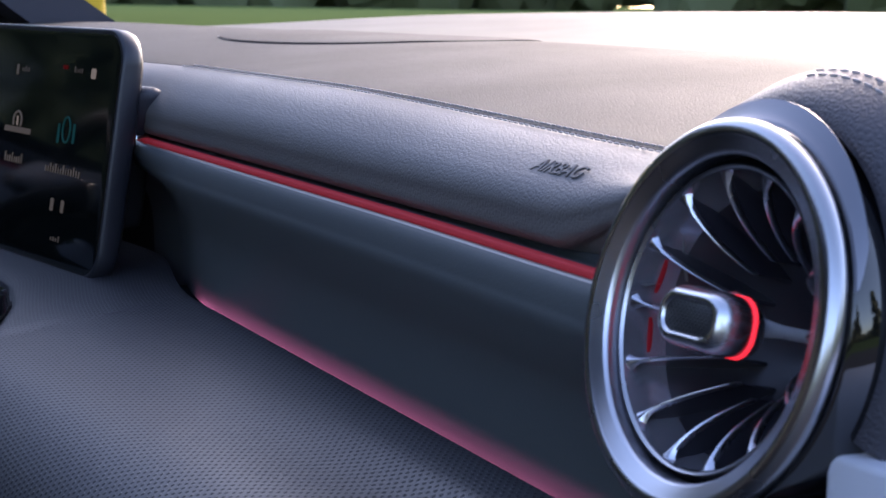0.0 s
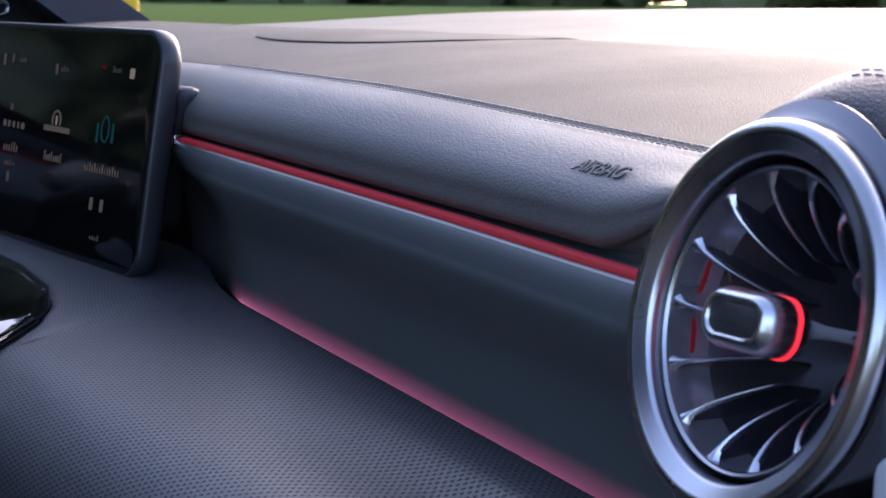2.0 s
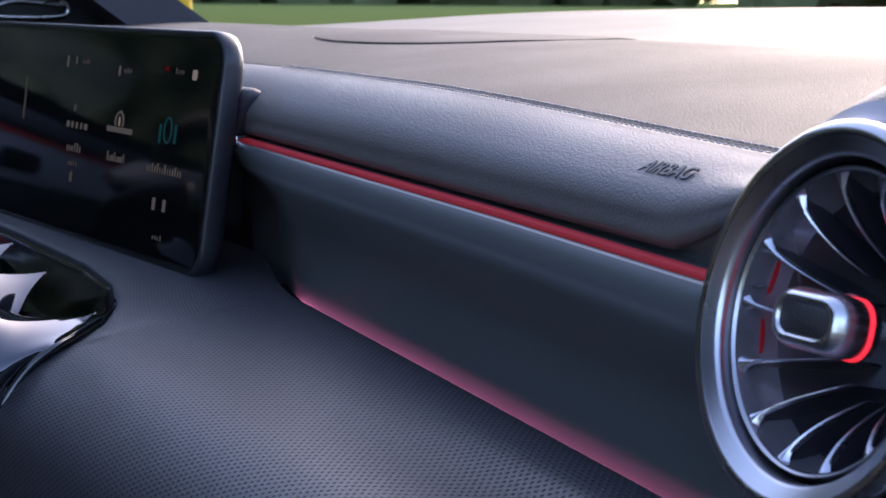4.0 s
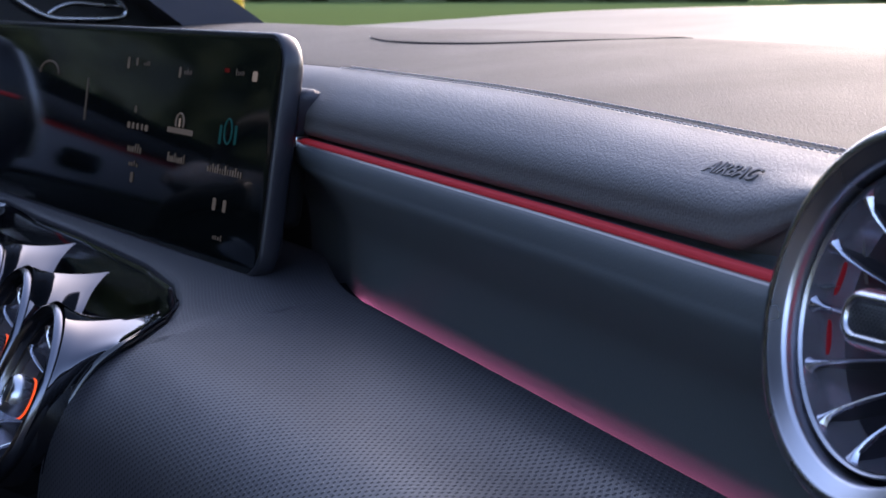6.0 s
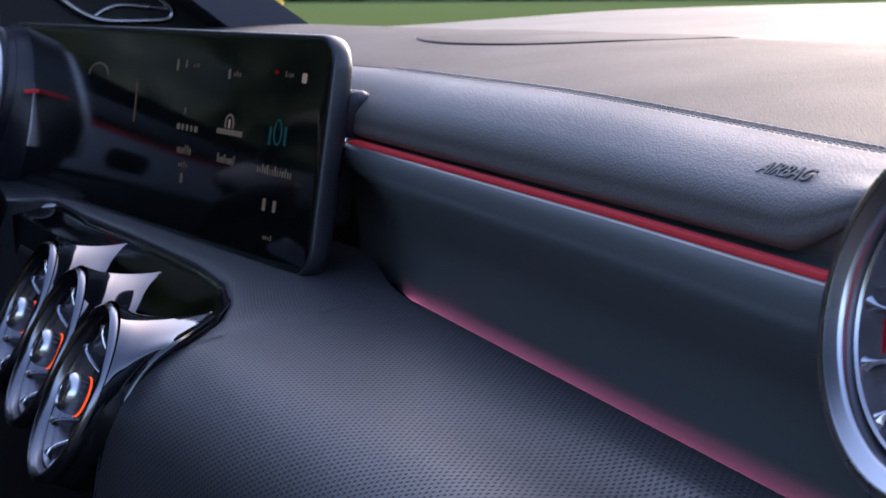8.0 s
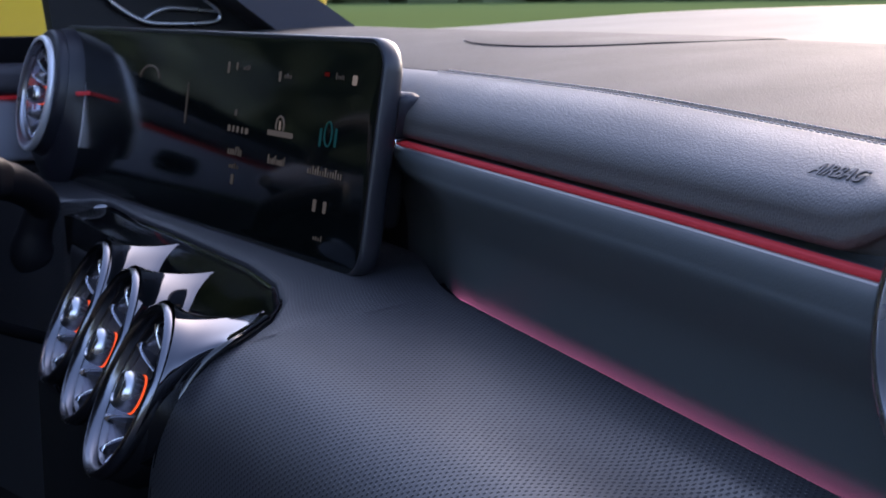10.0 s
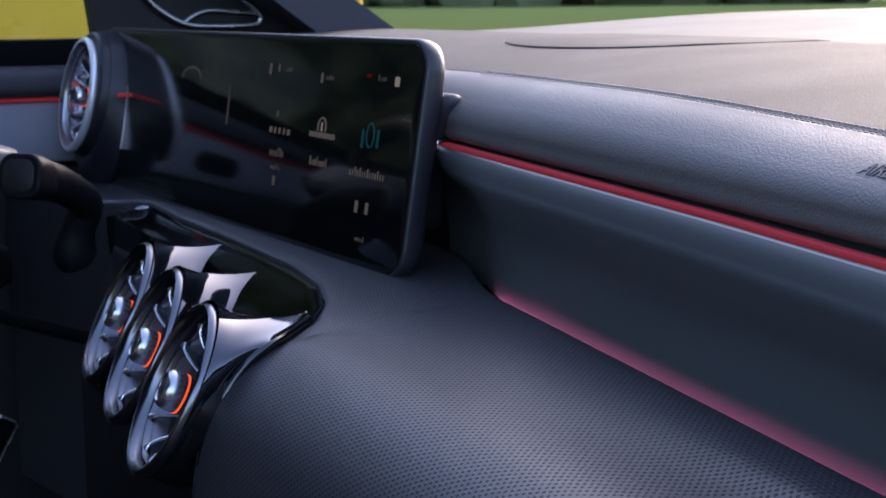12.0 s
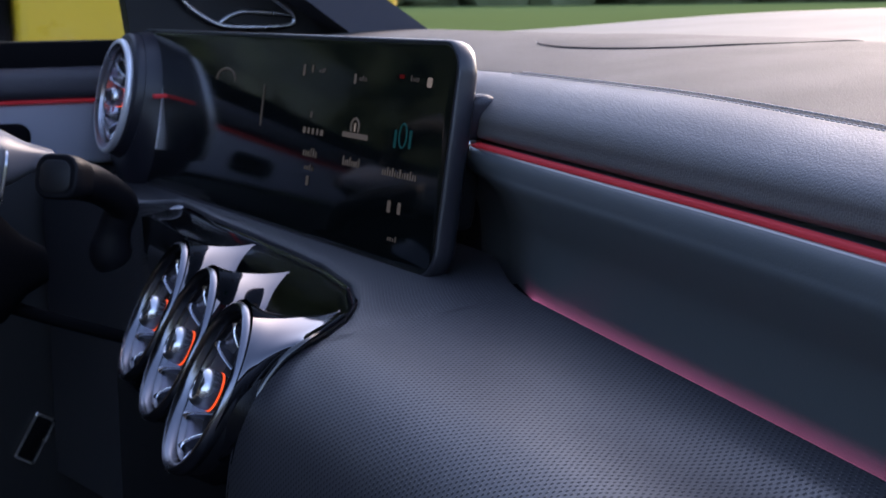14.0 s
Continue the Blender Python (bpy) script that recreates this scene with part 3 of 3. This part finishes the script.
part("panel", rows_along(lambda x: [(lip_y(x) + 0.002, -0.0945), (lip_y(x) - 0.003, -0.0985), (lip_y(x) - 0.012, -0.1015), (lip_y(x) - 0.030, -0.1045), (min(-0.060 + 0.045 * ease(0.17, 0.32, -x), lip_y(x) - 0.032), -0.1080), (-0.085 + 0.067 * ease(0.17, 0.32, -x), -0.1400)], across(-0.448, 0.130, 62), 5), FAIRING, console, "gloss black shell sunk into the dash")


def nacelle(cx, cy, cz, tip, edge, side, start, stop=132):
    """One flank of a vent's fairing: it sweeps from the ring back to a pointed tip and down along an edge."""
    edge = smooth_curve([tip] + edge, 6)
    n = len(edge)
    mouth = facing(cx, cy, cz, 6.5, 27.3)
    ring = []
    for i in range(n):
        a = radians(start + (stop - start) * i / (n - 1)) * side
        q = 0.0572 - 0.0022 * i / (n - 1)
        ring.append(mouth @ Vector((q * math.sin(a), q * math.cos(a), -0.0045)))
    rows = []
    for j in range(15):
        u = j / 14
        row = []
        for i in range(n):
            s = i / (n - 1)
            flat = ring[0].lerp(ring[-1], s ** 0.8)
            p = ring[i].lerp(flat, 0.10 * ease(0.0, 0.35, u)).lerp(edge[i], u)
            p.z -= 0.010 * u * (1 - u) * (1 - s) ** 2
            p += Vector((0.7 * side, -0.2, 0.6)) * 0.0025 * math.sin(math.pi * s) * math.sin(math.pi * min(1.0, u + 0.12))
            row.append(p)
        rows.append(row)
    # the top edge rolls over by a hair, so that it catches the light
    for row in rows:
        row.insert(0, row[0] + Vector((-0.0016 * side, 0.0, -0.0010)))
    bm = bmesh.new()
    sheet(bm, rows)
    part("nacelle", bm, FAIRING, console, "gloss black pointed fairing of a vent")


TIPS = ((0.116, -0.036, -0.0915), (0.004, -0.029, -0.086), (-0.104, -0.018, -0.083))
for (vx, vy, vz), tip in zip(CENTRE_VENTS, TIPS):
    tx, ty, tz = tip
    outer = [(0.140, -0.054, -0.0945), (0.1570, -0.073, -0.0975), (0.1580, -0.087, -0.106), (0.1580, -0.098, -0.117), (0.1580, -0.109, -0.136)]
    inner = [(tx + 0.017, ty - 0.016, tz - 0.008), (tx + 0.036, ty - 0.031, tz - 0.020), (tx + 0.044, ty - 0.045, tz - 0.034), (tx + 0.047, ty - 0.060, tz - 0.054), (tx + 0.048, ty - 0.072, tz - 0.080), (tx + 0.048, ty - 0.078, tz - 0.105)]
    nacelle(vx, vy, vz, tip, outer if vx > 0.05 else inner, 1, 26 if vx > 0.05 else 8, 104 if vx > 0.05 else 132)
    nacelle(vx, vy, vz, tip, [(2 * tx - x, y, z) for x, y, z in inner], -1, -26 if vx > 0.05 else -8)

bm = bmesh.new()
tube(bm, smooth_curve([(0.122, -0.0365, -0.0960), (0.146, -0.060, -0.0985), (0.157, -0.075, -0.101), (0.1590, -0.090, -0.110), (0.1600, -0.105, -0.130), (0.1605, -0.118, -0.165), (0.160, -0.124, -0.23), (0.160, -0.118, -0.32)], 6), 0.0028, 10)
part("edge_trim", bm, GLOSS, console, "gloss black edge trim")

# ---------- display ----------
disp = thing("display", pose(-0.2335, 0.0486, Z0 - 0.0086, 81, 0, 2.5), "wide black glass display with faint icons standing on the dashboard", "display screen")
bm = bmesh.new()
slab(bm, 0.732, 0.162, 0.022, [(0.006, -0.017), (0.001, -0.013), (0.0, -0.009), (0.0, -0.0015), (0.0008, 0.0002), (0.002, 0.0006), (0.0035, 0.0)], 10)
bmesh.ops.translate(bm, vec=(-0.065, -0.003, 0), verts=bm.verts)
housing = part("housing", bm, FRAME, disp, "slim grey display frame")
bm = bmesh.new()
slab(bm, 0.7245, 0.1545, 0.0185, [(0.0, -0.002), (0.0, 0.0003), (0.0008, 0.0006)], 10)
bmesh.ops.translate(bm, vec=(-0.065, -0.003, 0), verts=bm.verts)
screen = part("glass", bm, GLASS_BLACK, disp, "black glass")
bm = bmesh.new()
block(bm, 0.10, 0.270, -0.05, 0.0, -0.045, -0.013, 0.008, 3)
part("mount", bm, PLASTIC, disp, "black plastic foot behind the glass")
bm = bmesh.new()
block(bm, 0.265, 0.305, 0.012, 0.045, -0.034, -0.014, 0.009, 4)
for v in bm.verts:
    v.co.x -= 0.020 * ease(0.0, 0.033, 0.045 - v.co.y) * ease(0.265, 0.303, v.co.x)
part("hinge_cover", bm, COWL_LEATHER, disp, "dark tapered cover beside the frame")


def on_glass(bm, u, v, w, h, r=None):
    """A flat printed patch on the glass, centred at (u, v) from the middle of the glass."""
    pts = rounded_outline(w, h, r or min(w, h) * 0.2, 3)
    bm.faces.new([bm.verts.new((u + x, v + y, 0.0010)) for x, y in pts])


def bars(name, specs, mat, label):
    bm = bmesh.new()
    for s in specs:
        on_glass(bm, *s)
    part(name, bm, mat, screen, label, smooth=False)


def caption(u, v, w, h, n, mat, name="caption", label="dim unreadable caption"):
    """A line of writing too small to read: uneven upright marks."""
    rng = random.Random(round(u * 1e5) + round(v * 1e5))
    specs = []
    for i in range(n):
        hh = h * rng.choice((0.62, 0.66, 0.7, 1.0))
        specs.append((u - w / 2 + w * (i + 0.5) / n, v - (h - hh) / 2, w / n * rng.uniform(0.38, 0.72), hh))
    bars(name, specs, mat, label)


bars("walker_icon", [(0.0398, 0.0494, 0.0047, 0.0090)], ICON, "pale upright status mark")
bars("status_icon", [(0.0570, 0.0509, 0.0034, 0.0062)], ICON, "pale status mark")
caption(0.0767, 0.0503, 0.0134, 0.0036, 4, ICON_DIM, "status_text", "dim unreadable status text")
bars("search_icon", [(0.1403, 0.0461, 0.0041, 0.0075)], ICON, "pale search mark")
caption(0.1543, 0.0471, 0.0139, 0.0042, 5, ICON_DIM, "search_text", "dim unreadable text")
bars("alert_icon", [(0.2189, 0.0508, 0.0080, 0.0028)], ICON_RED, "dim red mark")
caption(0.2396, 0.0500, 0.0138, 0.0042, 5, ICON_DIM, "clock_text", "pale unreadable clock")
bars("phone_icon", [(0.2623, 0.0483, 0.0075, 0.0068)], ICON_BRIGHT, "pale square icon")
caption(0.0718, 0.0032, 0.0440, 0.0074, 5, ICON, "menu_badge", "pale rectangular menu badge")
bars("menu_mark", [(0.0647, 0.0148, 0.0046, 0.0053)], ICON_DIM, "dim mark above a badge")
bars("symbol_base", [(0.1518, 0.0041, 0.0460, 0.0040)], ICON, "pale bar beneath an upright symbol")
bm = bmesh.new()
tube(bm, [(0.1500 + 0.0070 * math.cos(radians(a)), 0.0103 + 0.0066 * math.sin(radians(a)), 0.0008) for a in range(-30, 211, 12)], 0.0008, 6)
part("symbol_arch", bm, ICON, screen, "pale arched symbol")
bm = bmesh.new()
tube(bm, [(-0.1440 + 0.0250 * math.cos(radians(q)), 0.0338 + 0.0108 * math.sin(radians(q)), 0.0006) for q in range(0, 181, 12)], 0.0009, 6)
part("gauge_arc", bm, ICON_DIM, screen, "dim arched gauge mark")
bm = bmesh.new()
tube(bm, [(-0.0452, 0.0339, 0.0006), (-0.0446, -0.0010, 0.0006)], 0.0008, 6)
part("gauge_line", bm, ICON_DIM, screen, "dim upright gauge line")
bars("symbol_core", [(0.1500, 0.0103, 0.0030, 0.0066)], ICON_BRIGHT, "pale upright mark")
bars("app_tile", [(0.2200, 0.0068, 0.0040, 0.0130)], ICON_TEAL, "teal glowing app tile")
bars("app_tile", [(0.2436, 0.0080, 0.0040, 0.0130)], ICON_TEAL, "teal glowing app tile")
bm = bmesh.new()
tube(bm, [(0.2316 + 0.0058 * math.cos(radians(q)), 0.0098 + 0.0085 * math.sin(radians(q)), 0.0008) for q in range(0, 361, 15)], 0.0007, 6)
part("app_mark", bm, ICON_TEAL, screen, "teal oval app mark")
caption(0.0705, -0.0149, 0.0294, 0.0070, 6, ICON)
caption(0.0717, -0.0265, 0.0204, 0.0048, 4, ICON_DIM)
caption(0.1505, -0.0155, 0.0321, 0.0068, 8, ICON)
caption(0.2327, -0.0166, 0.0560, 0.0062, 14, ICON)
caption(0.2340, -0.0623, 0.0158, 0.0040, 4, ICON_DIM)
bars("small_icon", [(0.2232, -0.0407, 0.0054, 0.0086)], ICON, "small pale icon")
bars("small_icon", [(0.2395, -0.0405, 0.0052, 0.0084)], ICON, "small pale icon")
bars("small_icon", [(0.0716, -0.0373, 0.0057, 0.0079)], ICON_DIM, "small dim icon")

# ---------- steering column, wheel and stalk ----------
column = thing("steering_column", pose(-0.37, -0.10, Z0 - 0.09), "dark plastic steering column shroud below the display", "steering column")
def column_shell(name, z0, tall, mat, label, reach):
    rows = []
    for i in range(12):
        u = i / 11
        r = 0.060 * (1 - 0.75 * ease(0.72, 1.0, u))
        y = -0.25 + reach * u
        rows.append([(r * 1.1 * abs(math.cos(a)) ** 0.6 * math.copysign(1, math.cos(a)), y, z0 - 0.02 * u + r * tall * abs(math.sin(a)) ** 0.7 * math.copysign(1, math.sin(a))) for a in [2 * math.pi * k / 40 for k in range(40)]])
    bm = bmesh.new()
    vs = sheet(bm, rows, closed=True)
    bm.faces.new(vs[0]), bm.faces.new(vs[-1])
    part(name, bm, mat, column, label)


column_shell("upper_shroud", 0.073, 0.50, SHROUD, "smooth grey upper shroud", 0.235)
column_shell("lower_shroud", -0.020, 1.0, VOID, "lower shroud with its shade put into a matt black colour", 0.225)
bm = bmesh.new()
tube(bm, [(0, -0.12, -0.05), (0, -0.02, -0.09), (0, 0.088, -0.13)], 0.006, 12)
part("column_tube", bm, VOID, column, "thin column tube coloured black to be lost in shade")
bm = bmesh.new()
slab(bm, 0.050, 0.044, 0.012, [(0.002, -0.002), (0.0, -0.001), (0.0, 0.001), (0.002, 0.002)])
paddle = part("paddle", bm, SATIN, column, "aluminium shift paddle")
paddle.matrix_basis = pose(0.116, -0.076, 0.052, 78, 0, -4)

stalk = thing("column_stalk", pose(-0.30, -0.075, Z0 - 0.105), "black plastic lever on the steering column", "column stalk")
path = smooth_curve([(0.006, -0.006, -0.012), (0.010, -0.010, -0.003), (0.016, -0.006, 0.018), (0.027, -0.003, 0.037), (0.060, -0.032, 0.058), (0.095, -0.068, 0.070)], 6)
bm = bmesh.new()
tube(bm, path, [0.0185 - 0.0045 * ease(4, 12, i) + 0.0022 * ease(20, 28, i) - 0.003 * (i < 2) for i in range(len(path))], 20, 1.0)
lever = part("lever", bm, STALK, stalk, "bent black lever")
bm = bmesh.new()
slab(bm, 0.0275, 0.0250, 0.0085, [(0.002, -0.004), (0.0, -0.002), (0.0, 0.0002), (0.0012, 0.0010)], 6)
head = bmesh.new()
slab(head, 0.0385, 0.0350, 0.0125, [(0.004, -0.030), (0.001, -0.020), (0.0, -0.010), (0.0, -0.002), (0.0008, -0.0004), (0.0022, 0.0), (0.0042, -0.0006)], 6)
tip = part("tip", head, STALK, lever, "squared lever tip")
btn = part("button", bm, SHROUD_DARK, lever, "push button in the lever's tip")
d = (path[-1] - path[-4]).normalized()
tip.matrix_basis = Matrix.Translation(path[-1]) @ d.to_track_quat("Z", "Y").to_matrix().to_4x4()
btn.matrix_basis = Matrix.Translation(path[-1] + d * 0.0004) @ d.to_track_quat("Z", "Y").to_matrix().to_4x4()

wheel = thing("steering_wheel", pose(-0.37, -0.345, Z0 - 0.070, 65, 0, 0), "black leather steering wheel ahead of the display", "steering wheel")
bm = bmesh.new()
ring_rows = []
for i in range(72):
    a = 2 * math.pi * i / 72
    ring_rows.append([((0.178 + 0.015 * math.cos(b)) * math.cos(a), (0.178 + 0.015 * math.cos(b)) * math.sin(a), 0.018 * math.sin(b)) for b in [2 * math.pi * j / 16 for j in range(16)]])
ring_rows.append(ring_rows[0])
sheet(bm, ring_rows, closed=True)
bmesh.ops.remove_doubles(bm, verts=bm.verts, dist=1e-5)
part("rim", bm, RIM, wheel, "black leather rim")
bm = bmesh.new()
slab(bm, 0.15, 0.13, 0.045, [(0.006, -0.03), (0.0, -0.02), (0.0, 0.012), (0.008, 0.022)], 8)
part("hub", bm, PLASTIC, wheel, "black padded hub")
for sx in (-1, 1):
    bm = bmesh.new()
    block(bm, min(sx * 0.06, sx * 0.172), max(sx * 0.06, sx * 0.172), -0.035, 0.015, -0.006, 0.006, 0.004)
    part("spoke", bm, PLASTIC, wheel, "black spoke")

# ---------- driver's door ----------
door = thing("car_door", pose(-0.72, 0, Z0), "closed grey driver's door with a red light strip", "car door")
bm = bmesh.new()
block(bm, -0.06, 0.0, -1.2, 0.42, -0.080, -0.0114, 0.006, 3)
part("panel", bm, DOOR_GREY, door, "light grey door card")
bm = bmesh.new()
block(bm, -0.06, -0.004, -1.2, 0.42, -0.62, -0.082, 0.006)
part("lower_panel", bm, PLASTIC, door, "black lower door card")
bm = bmesh.new()
block(bm, -0.06, 0.014, -1.2, 0.42, -0.0072, 0.027, 0.012, 4)
part("top_pad", bm, COWL_LEATHER, door, "dark leather door top")
bm = bmesh.new()
block(bm, -0.06, -0.012, -1.2, 0.30, 0.020, 0.055, 0.003)
part("window_seal", bm, VOID, door, "black window seal")
bm = bmesh.new()
block(bm, -0.02, 0.004, -1.2, 0.40, -0.0112, -0.0075, 0.001)
part("light_strip", bm, RED, door, "thin red ambient light strip")
bm = bmesh.new()
slab(bm, 0.085, 0.030, 0.014, [(0.002, -0.004), (0.0, -0.001), (0.0, 0.004), (0.004, 0.008)], 8)
hd = part("handle", bm, VOID, door, "black oval door handle")
hd.matrix_basis = pose(0.002, -0.115, -0.047, 90, 0, 90)
bm = bmesh.new()
block(bm, -0.047, -0.043, -1.2, 0.058, 0.044, 0.50)
wp = part("window", bm, PANE, door, "clear side window")
wp.visible_shadow = False
# corner panel with the tweeter's bright frame
bm = bmesh.new()
corner = [(-0.03, 0.054, 0.030), (-0.03, 0.41, 0.030), (-0.03, 0.30, 0.105), (-0.03, 0.10, 0.235), (-0.03, 0.02, 0.30)]
lo = [bm.verts.new(p) for p in corner]
hi = [bm.verts.new((p[0] - 0.03, p[1], p[2])) for p in corner]
bm.faces.new(lo), bm.faces.new(hi[::-1])
for i in range(5):
    bm.faces.new((lo[i], lo[(i + 1) % 5], hi[(i + 1) % 5], hi[i]))
part("corner_panel", bm, PLASTIC, door, "black corner panel", smooth=False)
bm = bmesh.new()
loop = smooth_curve([(-0.024, 0.092, 0.130), (-0.024, 0.108, 0.100), (-0.024, 0.125, 0.084), (-0.024, 0.153, 0.0695), (-0.024, 0.185, 0.0665), (-0.024, 0.232, 0.0675), (-0.024, 0.243, 0.073), (-0.024, 0.240, 0.083), (-0.024, 0.220, 0.098), (-0.024, 0.180, 0.128)], 6)
tube(bm, loop, 0.0034, 10)
part("tweeter_frame", bm, SATIN, door, "bright metal tweeter frame")
bm = bmesh.new()
tube(bm, smooth_curve([(-0.025, 0.152, 0.0715), (-0.025, 0.166, 0.080), (-0.025, 0.184, 0.0845), (-0.025, 0.212, 0.0825), (-0.025, 0.240, 0.080)], 6), 0.0026, 10)
part("tweeter_rib", bm, SATIN, door, "bright metal inner rib")
bm = bmesh.new()
slab(bm, 0.058, 0.026, 0.004, [(0.0, 0.0), (0.0, 0.004), (0.0008, 0.005), (0.0030, 0.005), (0.0036, 0.003)], 5)
pf = part("pocket_frame", bm, SATIN, door, "thin metal pocket frame")
pf.matrix_basis = pose(-0.004, -0.0855, -0.3855, 90, 0, 90) @ pose(0, 0, 0, 0, 0, 60)
bm = bmesh.new()
slab(bm, 0.050, 0.0185, 0.003, [(0.0, 0.0), (0.0, 0.0034), (0.0005, 0.0038)], 4)
pf2 = part("pocket_inset", bm, VOID, pf)

# ---------- car body ----------
bm = bmesh.new()
rows = []
for i in range(25):
    y = 0.47 + 1.25 * i / 24
    base = 0.054 + 0.020 * ease(0.42, 1.0, y) - 0.16 * ease(0.95, 1.9, y) ** 1.3
    rows.append([(x, y, Z0 + base + 0.012 * math.cos(x * 2.0) * ease(0.5, 0.95, y) - 0.10 * max(0.0, abs(x) - 0.755) - 0.35 * max(0.0, abs(x) - 0.79)) for x in across(-0.88, 0.88, 44)])
sheet(bm, rows)
tagged(part("bonnet", bm, PAINT), "grey painted bonnet ahead of the windscreen", "bonnet", kind="structure")
bm = bmesh.new()
for sx in (-1, 1):
    rows = []
    for i in range(8):
        u = i / 7
        y, z = 0.43 - 0.68 * u, 0.036 + 0.42 * u
        rows.append([(sx * (0.735 - 0.12 * u) + a, y + b - (0.055 if b < 0 else 0) * (1 - u) , Z0 + z + c) for a, b, c in ((-0.035, -0.02, -0.02), (-0.035, 0.0, 0.0), (0.035, 0.004, 0.0), (0.035, -0.02, -0.02))])
    if sx < 0:
        sheet(bm, rows, closed=True)
tagged(part("windscreen_pillar", bm, PILLAR), "dark cloth-trimmed windscreen pillar", "pillar", kind="structure")
bm = bmesh.new()
lo, hi = [], []
for dz in (0.0, 0.004):
    lo.append([bm.verts.new((x, 0.475 - 0.035 * (x / 0.7) ** 2, Z0 + 0.042 + dz)) for x in across(-0.70, 0.70, 12)])
    hi.append([bm.verts.new((x, -0.50, Z0 + 0.475 + dz)) for x in across(-0.62, 0.62, 12)])
for i in range(12):
    for a, b in ((0, 0), (1, 1)):
        bm.faces.new((lo[a][i], lo[a][i + 1], hi[b][i + 1], hi[b][i]))
ws = part("windscreen", bm, CLEAR)
ws.visible_shadow = False
tagged(ws, "clear raked windscreen over the dashboard", "windscreen", kind="structure")
bm = bmesh.new()
block(bm, -0.70, 0.70, -1.6, -0.50, 1.42, 1.46, 0.01)
tagged(part("ceiling", bm, PLASTIC), "dark cloth roof lining", "ceiling", kind="structure")
bm = bmesh.new()
block(bm, -0.78, 0.80, -1.6, 0.6, 0.28, 0.32, 0.01)
tagged(part("floor", bm, PLASTIC), "dark carpeted cabin floor", "floor", kind="structure")
bm = bmesh.new()
block(bm, -0.78, 0.80, 0.50, 0.55, 0.32, 0.96)
tagged(part("wall_front", bm, PLASTIC), "dark bulkhead behind the dashboard", "wall", kind="structure")
bm = bmesh.new()
block(bm, -0.78, 0.80, -1.64, -1.6, 0.32, 1.42)
tagged(part("wall_rear", bm, PLASTIC), "dark rear end of the cabin", "wall", kind="structure")

# ---------- outside ----------
bm = bmesh.new()
sheet(bm, [[(x, y, 0) for y in (-3000, 3000)] for x in (-3000, 3000)])
tagged(part("ground", bm, GRASS), "short green grass reaching to the horizon", "ground", kind="structure")
bm = bmesh.new()
sheet(bm, [[(x, y, 0.01) for y in (-12, 14)] for x in (-9, 12)])
tagged(part("pavement", bm, ROAD), "dark grey asphalt lot under the car", "pavement", kind="structure")

van = thing("parked_van", pose(-6.0, 0.80, 0), "yellow panel van parked beside the car", "van")
bm = bmesh.new()
block(bm, -1.7, 0.0, 0.0, 1.85, 0.35, 2.0, 0.05, 3)
part("body", bm, YELLOW, van, "yellow painted body")
bm = bmesh.new()
block(bm, -1.65, -0.05, -1.9, -0.01, 0.35, 1.9, 0.08, 3)
part("cab", bm, VOID, van, "dark cab")
for y in (1.2, -1.3):
    bm = revolve([(0.0, -0.1), (0.31, -0.1), (0.33, -0.06), (0.33, 0.06), (0.31, 0.1), (0.0, 0.1)], 32)
    w = part("wheel", bm, VOID, van, "black wheel")
    w.matrix_basis = pose(-0.05, y, 0.33, 0, 90, 0)

# far woods: leafy clumps joined into one mesh
seed_bm = bmesh.new()
bmesh.ops.create_icosphere(seed_bm, subdivisions=2, radius=1.0)
seed_bm.verts.ensure_lookup_table()
ball = np.array([v.co for v in seed_bm.verts])
ball_faces = np.array([[v.index for v in f.verts] for f in seed_bm.faces])
seed_bm.free()
verts, faces = [], []


def clump(a, d, z, r):
    faces.append(ball_faces + len(verts) * len(ball))
    verts.append(np.array((-d * math.sin(a), d * math.cos(a), z)) + ball * r * np.random.uniform(0.72, 1.28, (len(ball), 1)))


for i in range(4200):
    a = radians(np.random.uniform(4, 356))
    height = 15 + 30 * ease(0.60, 1.05, a) - 20 * ease(3.2, 3.7, a) + 16 * noise.noise(Vector((a * 6, 0.3, 0)))
    clump(a, np.random.uniform(320, 430), np.random.uniform(0.5, max(2.0, height)), np.random.uniform(4.0, 9.0))
# a belt of trees on the driver's side, mirrored in the display
for i in range(3200):
    a = radians(np.random.uniform(72, 186))
    tall = 37 + 7 * noise.noise(Vector((a * 5, 1.7, 0)))
    clump(a, np.random.uniform(74, 96), tall * np.random.uniform(0.02, 1.0), np.random.uniform(0.9, 2.2))
for i in range(500):
    clump(radians(np.random.uniform(72, 186)), np.random.uniform(98, 108), 34 * np.random.uniform(0.0, 1.0), np.random.uniform(4.0, 6.0))
# a nearer row of trees on the passenger's side, mirrored in the gloss black trim
for k in range(11):
    a0, d0, tall = radians(205 + 12 * k + np.random.uniform(-4, 4)), np.random.uniform(34, 46), np.random.uniform(6, 13)
    for i in range(90):
        u = np.random.uniform(0.12, 1.0)
        clump(a0 + np.random.normal(0, 0.045) * (1.15 - u), d0 + np.random.uniform(-2, 2), tall * u, np.random.uniform(0.4, 1.1))
me = bpy.data.meshes.new("woods")
me.from_pydata(np.concatenate(verts).tolist(), [], np.concatenate(faces).tolist())
me.materials.append(LEAVES)
tagged(new("woods", me), "dark green trees and bushes far off", "woods", kind="stuff")
